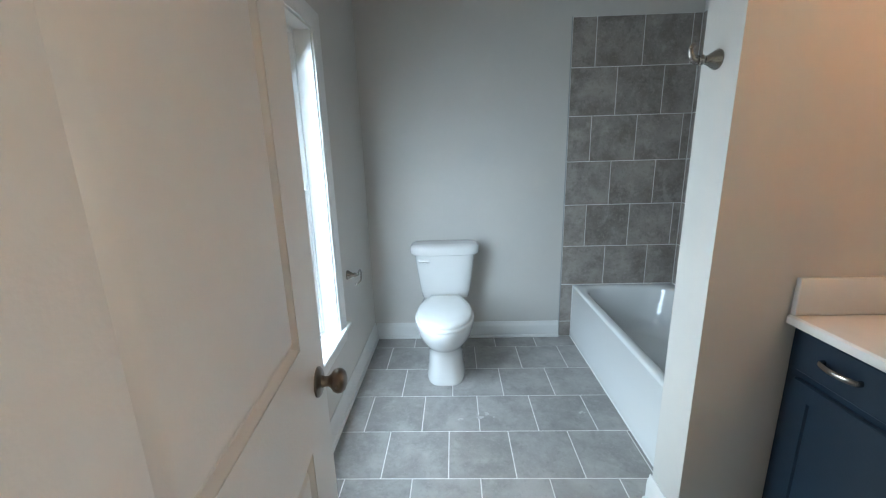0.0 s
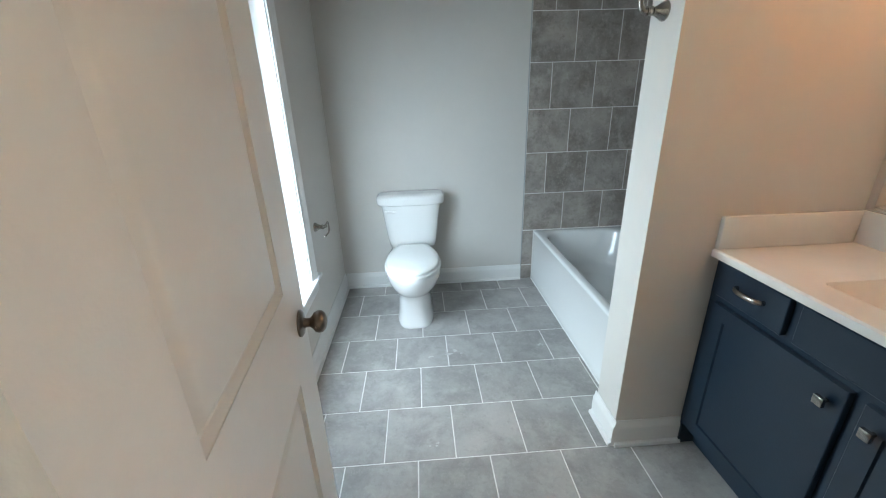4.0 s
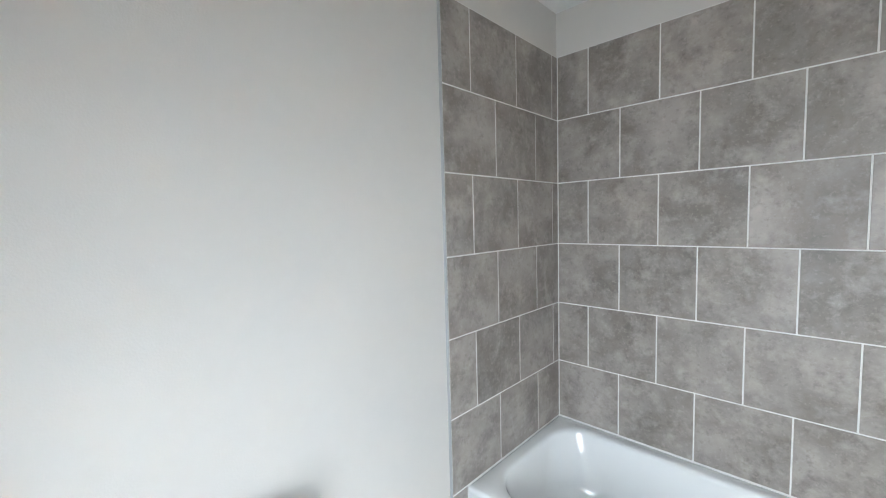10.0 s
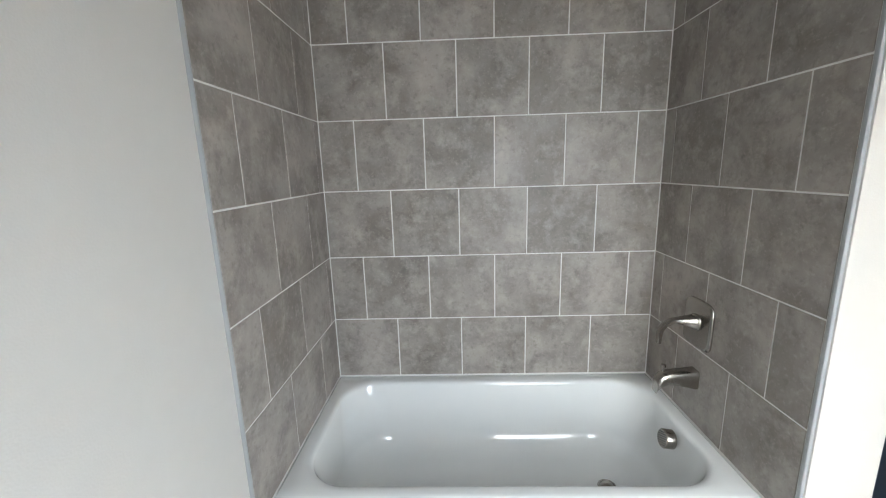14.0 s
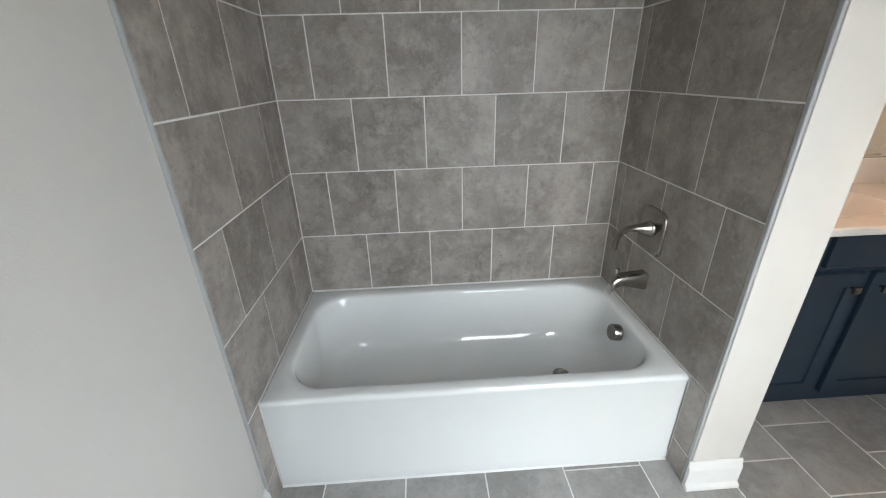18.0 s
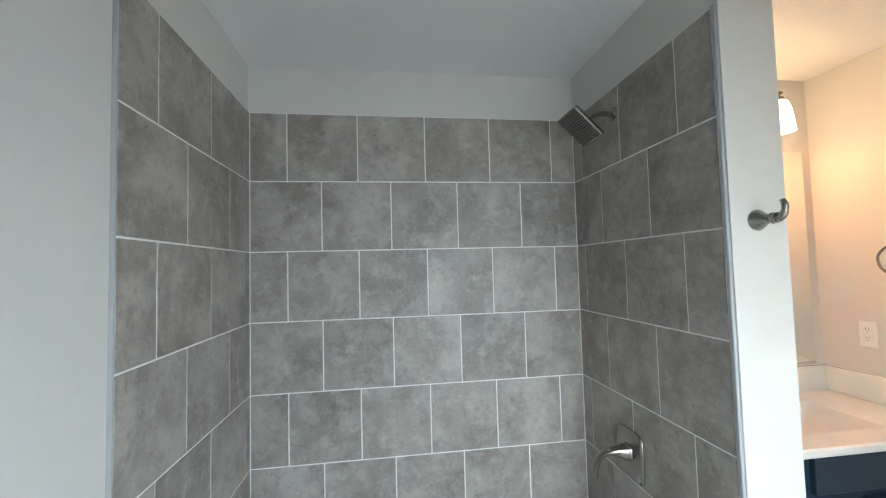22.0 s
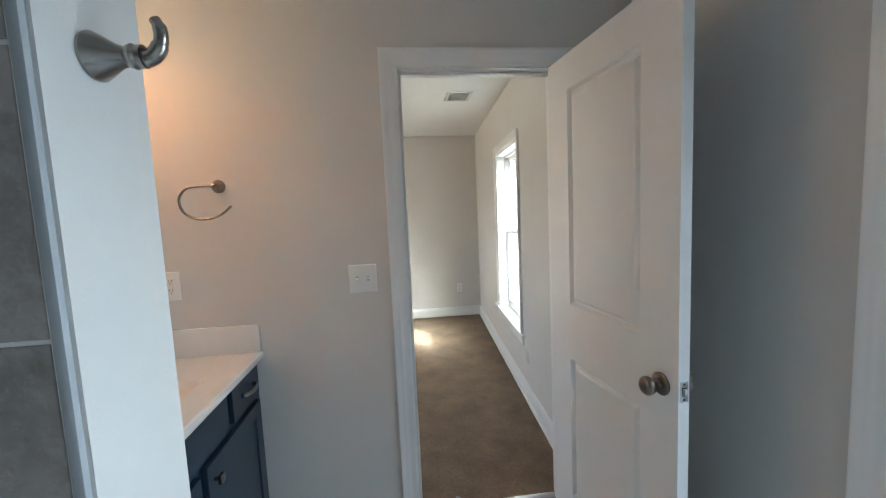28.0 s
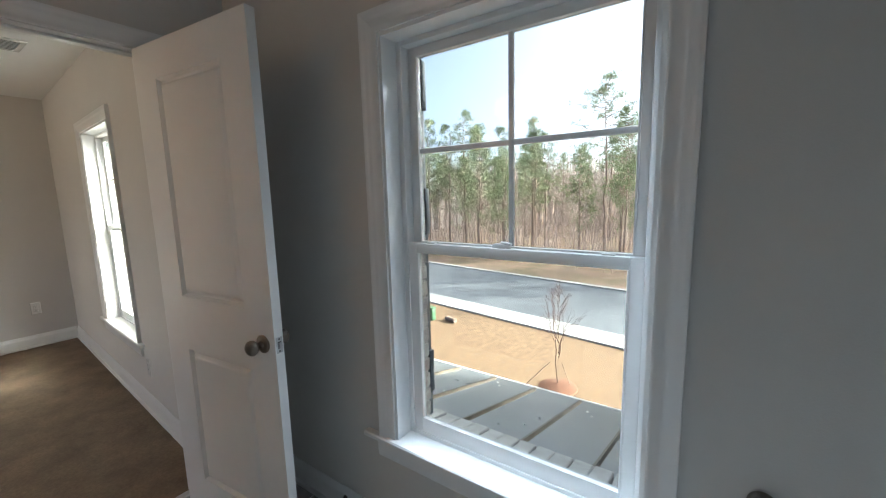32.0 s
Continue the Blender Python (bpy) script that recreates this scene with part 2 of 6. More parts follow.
def brick_mat(name, island):
    """Limewashed brick: each brick its own tone, smeared with pale wash and darkened by wear."""
    m = mat(name, (0.36, 0.31, 0.29), 0.92, var=0.12, scale=22, bump=0.9, bscale=70, color2=(0.25, 0.20, 0.18), rand=0.10, island=island, detail=9)
    n, l = m.node_tree.nodes, m.node_tree.links
    b = n["Principled BSDF"]
    src = [k for k in l if k.to_node.bl_idname == "ShaderNodeTexNoise"][0].from_socket
    own = [k for k in n if k.bl_idname == ("ShaderNodeNewGeometry" if island else "ShaderNodeObjectInfo")][0]
    ramp = n.new("ShaderNodeValToRGB")
    ramp.color_ramp.interpolation = "CONSTANT"
    for k, (p, c) in enumerate(((0.0, (0.40, 0.36, 0.34)), (0.30, (0.34, 0.25, 0.22)), (0.48, (0.47, 0.43, 0.40)), (0.70, (0.21, 0.19, 0.185)), (0.82, (0.41, 0.33, 0.28)), (0.92, (0.52, 0.49, 0.46)))):
        e = ramp.color_ramp.elements[k] if k < 2 else ramp.color_ramp.elements.new(p)
        e.position, e.color = p, (*c, 1)
    l.new(own.outputs["Random Per Island" if island else "Random"], ramp.inputs["Fac"])
    base = b.inputs["Base Color"].links[0].from_socket

    def mix(kind, fac, one, two):
        x = n.new("ShaderNodeMix")
        x.data_type, x.blend_type = "RGBA", kind
        for key, v in (("Factor", fac), ("A", one), ("B", two)):
            if isinstance(v, (float, tuple)):
                x.inputs[key].default_value = v
            else:
                l.new(v, x.inputs[key])
        return x.outputs["Result"]
    base = mix("MIX", 0.72, base, ramp.outputs["Color"])
    w = n.new("ShaderNodeTexNoise")
    w.inputs["Scale"].default_value, w.inputs["Detail"].default_value, w.inputs["Roughness"].default_value = 13.0, 10.0, 0.7
    l.new(src, w.inputs["Vector"])
    r = n.new("ShaderNodeMapRange")
    r.inputs["From Min"].default_value, r.inputs["From Max"].default_value, r.inputs["To Max"].default_value = 0.44, 0.58, 0.82
    l.new(w.outputs["Fac"], r.inputs["Value"])
    l.new(mix("MIX", r.outputs[0], base, (0.60, 0.575, 0.55, 1.0)), b.inputs["Base Color"])
    return m


BRICK = brick_mat("whitewashed_brick", False)
BRICKS = brick_mat("whitewashed_brick_far", True)
LIME = mat("limewashed_sill_brick", (0.60, 0.585, 0.565), 0.9, var=0.10, scale=16, bump=0.8, bscale=60, color2=(0.46, 0.43, 0.41), rand=0.10, detail=9)
MORTAR = mat("mortar", (0.52, 0.50, 0.475), 0.95, var=0.1, scale=20, bump=0.8, bscale=150)
SHUT = mat("shutter_paint", (0.058, 0.078, 0.100), 0.38, var=0.06, bump=0.2)
ROOFM = mat("metal_roofing", (0.23, 0.24, 0.25), 0.30, metal=0.4, var=0.05, scale=4, rvar=0.08)
SEAM = mat("roof_seam", (0.125, 0.098, 0.066), 0.4, metal=0.3, var=0.1, scale=10)
LAWN = mat("straw_lawn", (0.235, 0.145, 0.078), 0.95, var=0.42, scale=5.0, bump=1.0, bscale=26, color2=(0.135, 0.083, 0.046), detail=12, mix=(0.3, 0.68))
ASPH = mat("asphalt", (0.130, 0.137, 0.152), 0.9, var=0.12, scale=1.2, bump=0.4, bscale=80)
CONC = mat("concrete", (0.40, 0.39, 0.37), 0.85, var=0.06, scale=2, bump=0.3, bscale=60)
LITTER = mat("forest_floor", (0.27, 0.17, 0.12), 0.95, var=0.25, scale=0.6, bump=0.9, bscale=20, color2=(0.13, 0.10, 0.05))
SAPM = mat("sapling_bark", (0.17, 0.105, 0.085), 0.95, var=0.2, scale=6)
MULCH = mat("red_mulch", (0.20, 0.085, 0.045), 0.95, var=0.25, scale=9, bump=1, bscale=60)
# bark, twigs and needles paled: haze over the backlit wood is painted in
BARK = mat("pine_bark", (0.36, 0.27, 0.22), 0.95, var=0.2, scale=6, bump=1, bscale=30)
TWIG = mat("bare_twig", (0.56, 0.44, 0.39), 0.95, var=0.2, scale=6)
NEEDLE = mat("pine_needles", (0.23, 0.26, 0.12), 0.7, var=0.2, scale=2, color2=(0.15, 0.20, 0.105), rand=0.25, island=True)
SHING = mat("shingles", (0.10, 0.10, 0.105), 0.9, var=0.15, scale=4)
GREEN = mat("utility_green", (0.06, 0.14, 0.07), 0.6)


# ---- mesh helpers ----
def box(bm, x0, y0, z0, x1, y1, z1, bevel=0.0, seg=2):
    m = Matrix.Translation(((x0 + x1) / 2, (y0 + y1) / 2, (z0 + z1) / 2)) @ Matrix.Diagonal((abs(x1 - x0), abs(y1 - y0), abs(z1 - z0), 1))
    g = bmesh.ops.create_cube(bm, size=1.0, matrix=m)
    if bevel:
        edges = list({e for v in g["verts"] for e in v.link_edges})
        bmesh.ops.bevel(bm, geom=edges, offset=bevel, segments=seg, affect="EDGES", profile=0.5)
    return bm


def rings(bm, loops, cap0=True, cap1=True, closed=True):
    """Skin a row of rings of points, all of one length."""
    vs = [[bm.verts.new(p) for p in r] for r in loops]
    k = len(loops[0])
    for a, b in zip(vs, vs[1:]):
        for i in range(k if closed else k - 1):
            j = (i + 1) % k
            try:
                bm.faces.new((a[i], a[j], b[j], b[i]))
            except ValueError:
                pass
    if cap0:
        bm.faces.new(list(reversed(vs[0])))
    if cap1:
        bm.faces.new(vs[-1])
    return bm


def lathe(bm, prof, m=None, seg=24):
    """Spin (radius, height) pairs round z, then lay the result by m."""
    m = m or Matrix()
    loops = [[m @ Vector((max(r, 1e-4) * math.cos(2 * math.pi * i / seg), max(r, 1e-4) * math.sin(2 * math.pi * i / seg), h)) for i in range(seg)] for r, h in prof]
    return rings(bm, loops)


def tube(bm, pts, rad, seg=12, flat=1.0):
    """A round bar along points; rad is one number or one for each point."""
    pts = [Vector(p) for p in pts]
    rads = [rad] * len(pts) if isinstance(rad, (int, float)) else rad
    up = Vector((0, 0, 1))
    t0 = (pts[1] - pts[0]).normalized()
    side = t0.cross(up)
    if side.length < 0.05:
        side = t0.cross(Vector((1, 0, 0)))
    side.normalize()
    loops = []
    for i, p in enumerate(pts):
        t = (pts[min(i + 1, len(pts) - 1)] - pts[max(i - 1, 0)]).normalized()
        side = (side - t * side.dot(t)).normalized()
        nrm = t.cross(side)
        loops.append([p + rads[i] * (math.cos(2 * math.pi * k / seg) * side + flat * math.sin(2 * math.pi * k / seg) * nrm) for k in range(seg)])
    return rings(bm, loops)


def curve_pts(pts, n=8):
    """A smooth line through points (Catmull-Rom)."""
    p = [Vector(q) for q in pts]
    p = [2 * p[0] - p[1]] + p + [2 * p[-1] - p[-2]]
    out = []
    for i in range(1, len(p) - 2):
        for k in range(n):
            t = k / n
            out.append(0.5 * (2 * p[i] + (p[i + 1] - p[i - 1]) * t + (2 * p[i - 1] - 5 * p[i] + 4 * p[i + 1] - p[i + 2]) * t * t + (3 * p[i] - p[i - 1] - 3 * p[i + 1] + p[i + 2]) * t ** 3))
    return out + [p[-2]]


def moulding(bm, prof, a, b, out, up):
    """A strip of profile (out, up) pairs from a to b."""
    a, b, out, up = Vector(a), Vector(b), Vector(out), Vector(up)
    return rings(bm, [[p + out * u + up * v for u, v in prof] for p in (a, b)])


def sup(cx, cy, a, b, z, n=2.6, k=48, egg=0.0):
    """A ring of a rounded rectangle or egg."""
    loop = []
    for i in range(k):
        t = 2 * math.pi * i / k
        c, s = math.cos(t), math.sin(t)
        x = math.copysign(abs(c) ** (2 / n), c)
        y = math.copysign(abs(s) ** (2 / n), s)
        loop.append(Vector((cx + a * x * (1 + egg * y), cy + b * y, z)))
    return loop


ORIGIN = {}


def smooth(me, angle=40):
    for p in me.polygons:
        p.use_smooth = True
    me.set_sharp_from_angle(angle=radians(angle))


def part(name, bm, material, parent, label="", angle=40, local=False):
    """One mesh object under a thing or a part; the bmesh is in world metres unless local."""
    bmesh.ops.recalc_face_normals(bm, faces=bm.faces)
    if not local:
        bmesh.ops.translate(bm, verts=bm.verts, vec=-Vector(ORIGIN[parent.name]))
    me = bpy.data.meshes.new(name)
    bm.to_mesh(me)
    bm.free()
    me.materials.append(material)
    smooth(me, angle)
    ob = new(name, me)
    ob.parent = parent
    ORIGIN[ob.name] = ORIGIN[parent.name]
    return tagged(ob, label)


def thing(name, at, label, category, group="", kind="", m=None):
    ob = new(name)
    ob.empty_display_size = 0.05
    ob.matrix_world = m if m else Matrix.Translation(at)
    ORIGIN[ob.name] = Vector(at)
    return tagged(ob, label, category, group, kind)


def solid(name, bm, material, label, category, kind="structure", group="", angle=40, at=None):
    """One top-level mesh."""
    bmesh.ops.recalc_face_normals(bm, faces=bm.faces)
    at = Vector(at) if at else Vector((0, 0, 0))
    bmesh.ops.translate(bm, verts=bm.verts, vec=-at)
    me = bpy.data.meshes.new(name)
    bm.to_mesh(me)
    bm.free()
    me.materials.append(material)
    smooth(me, angle)
    ob = new(name, me)
    ob.location = at
    ORIGIN[ob.name] = at
    return tagged(ob, label, category, group, kind)


def B():
    return bmesh.new()


# ---- plan ----
XL, XR, YB, YD = 0.03, 2.29, 3.613, 0.880      # faces of the bathroom's walls
TX, TY0, TY1 = 2.28, 2.119, 3.603               # tile faces round the tub
XV = 2.215                                       # face of the furred wall behind the vanity
CZ = 2.445
WX, WY0, WY1 = 1.436, 1.940, 2.111              # the wing wall between tub and vanity
DX0, DX1, DH = 0.378, 1.058, 2.034              # doorway
YD2 = 0.765
WIN = (1.862, 2.732, 0.462, 1.974)              # bathroom window opening y0 y1 z0 z1
BWIN = (-1.20, -0.375, 0.465, 1.958)            # bedroom window
BX1, BY0 = 4.2, -2.71                           # bedroom extents
BS, BA = 0.0656, math.atan(0.0656)              # the bedroom's front wall runs a little off square
OUT = -0.115                                    # outer face of the framed wall



def xb(y):
    """Bedroom face of the front wall."""
    return 0.197 + BS * y


def skew_box(bm, y0, z0, y1, z1):
    rings(bm, [[Vector((OUT, y0, z)), Vector((xb(y0), y0, z)), Vector((xb(y1), y1, z)), Vector((OUT, y1, z))] for z in (z0, z1)])


# walls
b = B()
box(b, OUT, YD, 0, XL, WIN[0], CZ)
box(b, OUT, WIN[1], 0, XL, YB + 0.12, CZ)
box(b, OUT, WIN[0], 0, XL, WIN[1], WIN[2] - 0.02)
box(b, OUT, WIN[0], WIN[3], XL, WIN[1], CZ)
wall_west = solid("wall_west", b, WALL, "warm grey painted wall with the bathroom window", "wall")
b = B()
box(b, XL, YB, 0, XR + 0.12, YB + 0.12, CZ)
wall_north = solid("wall_north", b, WALL, "warm grey painted wall behind the toilet", "wall")
b = B()
box(b, XR, YD2, 0, XR + 0.12, YB, CZ)
box(b, XV, YD, 0, XR, WY0, CZ)
wall_east = solid("wall_east", b, WALL, "warm grey painted wall behind tub and vanity", "wall")
b = B()
box(b, OUT, YD2, 0, DX0 - 0.02, YD, CZ)
box(b, DX1 + 0.02, YD2, 0, XR, YD, CZ)
box(b, DX0 - 0.02, YD2, DH + 0.02, DX1 + 0.02, YD, CZ)
wall_south = solid("wall_south", b, WALL, "warm grey painted wall with the doorway", "wall")
b = B()
box(b, WX, WY0, 0, XR, WY1, CZ)
wall_wing = solid("wall_wing", b, WALL, "painted wing wall between bathtub and vanity", "wall")
# bedroom shell
b = B()
skew_box(b, BY0 - 0.12, 0, BWIN[0], CZ)
skew_box(b, BWIN[1], 0, YD2, CZ)
skew_box(b, BWIN[0], 0, BWIN[1], BWIN[2] - 0.02)
skew_box(b, BWIN[0], BWIN[3], BWIN[1], CZ)
solid("wall_bedroom_west", b, WALL, "warm grey bedroom wall with a window", "wall")
b = B()
box(b, xb(BY0) - 0.01, BY0 - 0.12, 0, BX1 + 0.12, BY0, CZ)
solid("wall_bedroom_south", b, WALL, "warm grey painted bedroom end wall", "wall")
# opening left for the added lamp's assumed window, out of view
b = B()
box(b, BX1, BY0, 0, BX1 + 0.12, -2.2, CZ)
box(b, BX1, -0.4, 0, BX1 + 0.12, YD2, CZ)
box(b, BX1, -2.2, 0, BX1 + 0.12, -0.4, 0.5)
box(b, BX1, -2.2, 2.0, BX1 + 0.12, -0.4, CZ)
box(b, XR + 0.12, YD2, 0, BX1 + 0.12, YD, CZ)
solid("wall_bedroom_east", b, WALL, "warm grey painted bedroom side wall", "wall")
b = B()
box(b, OUT, YD2, CZ, XR + 0.12, YB + 0.12, CZ + 0.15)
solid("ceiling", b, CEIL, "flat white painted bathroom ceiling", "ceiling")
b = B()
box(b, OUT, BY0 - 0.12, CZ, BX1 + 0.12, YD2, CZ + 0.15)
solid("ceiling_bedroom", b, CEIL, "flat white painted bedroom ceiling", "ceiling")
b = B()
box(b, OUT, YD2 + 0.05, -0.2, XR + 0.12, YB + 0.12, -0.0016)
floor = solid("floor", b, GROUT, "grey tiled bathroom floor with pale grout", "floor")
b = B()
nx, ny = 84, 68
grid = [[b.verts.new((XL + (BX1 - XL) * i / nx, BY0 + (YD2 + 0.05 - BY0) * j / ny, 0.002 + 0.006 * noise.noise((i * 1.7, j * 1.7, 0.3)))) for j in range(ny + 1)] for i in range(nx + 1)]
for i in range(nx):
    for j in range(ny):
        b.faces.new((grid[i][j], grid[i + 1][j], grid[i + 1][j + 1], grid[i][j + 1]))
solid("floor_carpet", b, CARPET, "brown cut pile bedroom carpet", "carpet", angle=180)
b = B()
box(b, OUT, BY0 - 0.12, -0.2, BX1 + 0.12, YD2 + 0.05, -0.02)
solid("floor_bedroom_slab", b, CONC, "bedroom subfloor under the carpet", "floor")

# ---- trim ----
BASE = [(0, 0), (0.027, 0), (0.027, 0.006), (0.024, 0.014), (0.014, 0.019), (0.014, 0.085), (0.012, 0.098), (0.007, 0.106), (0.006, 0.118), (0.004, 0.124), (0, 0.124)]
CASE = [(0, 0), (0.009, 0), (0.012, 0.010), (0.010, 0.020), (0.014, 0.036), (0.018, 0.046), (0.018, 0.060), (0.021, 0.065), (0.021, 0.072), (0, 0.072)]


def baseboard(a, c, out, label="white painted baseboard along the wall"):
    b = moulding(B(), BASE, a, c, out, (0, 0, 1))
    return solid("baseboard", b, TRIM, label, "baseboard", at=a)


def casing(name, o, along, out, width, z0, z1, label, stool=False):
    """Mitred casing round an opening: o is its near lower corner on the wall."""
    o, along, out = Vector(o), Vector(along), Vector(out)
    up = Vector((0, 0, 1))
    t = thing(name, (o.x, o.y, z0), label, "trim", kind="structure")
    h = z1 - z0
    for nm, side in (("casing_side", -1), ("casing_side", 1)):
        base = o if side < 0 else o + along * width
        lo = [base + out * u + along * side * v + up * 0 for u, v in CASE]
        hi = [base + out * u + along * side * v + up * (h + v) for u, v in CASE]
        part(nm, rings(B(), [lo, hi]), TRIM, t)
    a = [o + out * u + along * -v + up * (h + v) for u, v in CASE]
    c = [o + along * width + out * u + along * v + up * (h + v) for u, v in CASE]
    part("casing_head", rings(B(), [a, c]), TRIM, t)
    return t


# baseboards of the bathroom
baseboard((XL, YD, 0), (XL, YB, 0), (1, 0, 0))
baseboard((XL + 0.014, YB, 0), (1.452, YB, 0), (0, -1, 0))
baseboard((DX1 + 0.078, YD, 0), (1.722, YD, 0), (0, 1, 0))
baseboard((WX, WY0 - 0.014, 0), (WX, WY1 + 0.012, 0), (-1, 0, 0), "white baseboard wrapping the end of the wing wall")
baseboard((WX, WY0, 0), (1.722, WY0, 0), (0, -1, 0))
baseboard((xb(BY0), BY0, 0), (xb(YD2), YD2, 0), (math.cos(BA), -math.sin(BA), 0))
baseboard((xb(BY0) + 0.014, BY0, 0), (BX1, BY0, 0), (0, 1, 0))
baseboard((DX1 + 0.078, YD2, 0), (BX1, YD2, 0), (0, -1, 0))
baseboard((BX1, BY0, 0), (BX1, YD2, 0), (-1, 0, 0))
# door frame
frame_t = thing("door_frame", (DX0, YD, 0), "white painted door jambs with stops and strike plate", "door frame", kind="structure")
for nm, x0, x1 in (("jamb", DX0 - 0.019, DX0), ("jamb", DX1, DX1 + 0.019)):
    part(nm, box(B(), x0, YD2 - 0.001, 0, x1, YD + 0.001, DH + 0.019), TRIM, frame_t)
part("head_jamb", box(B(), DX0, YD2 - 0.001, DH, DX1, YD + 0.001, DH + 0.019), TRIM, frame_t)
for nm, x0, x1 in (("stop", DX0, DX0 + 0.011), ("stop", DX1 - 0.011, DX1)):
    part(nm, box(B(), x0, YD - 0.075, 0, x1, YD - 0.040, DH, 0.002), TRIM, frame_t)
part("stop", box(B(), DX0 + 0.011, YD - 0.075, DH - 0.011, DX1 - 0.011, YD - 0.040, DH, 0.002), TRIM, frame_t)
part("strike_plate", box(B(), DX1 - 0.0015, YD - 0.033, 0.904, DX1 + 0.001, YD - 0.004, 0.961, 0.0006), BRONZE, frame_t, "small antique metal strike plate")
casing("door_casing", (DX0 - 0.005, YD, 0), (1, 0, 0), (0, 1, 0), DX1 - DX0 + 0.010, 0, DH + 0.005, "white moulded casing round the bathroom side of the doorway")
casing("door_casing", (DX0 - 0.005, YD2, 0), (1, 0, 0), (0, -1, 0), DX1 - DX0 + 0.010, 0, DH + 0.005, "white moulded casing round the bedroom side of the doorway")
b = B()
rings(b, [[Vector((DX0 if k else DX1, YD2 + 0.012 + u, v)) for u, v in ((0, 0), (0.004, 0.007), (0.018, 0.009), (0.034, 0.007), (0.038, 0))] for k in (0, 1)])
solid("threshold", b, STEEL, "thin metal threshold strip between carpet and tile", "threshold")


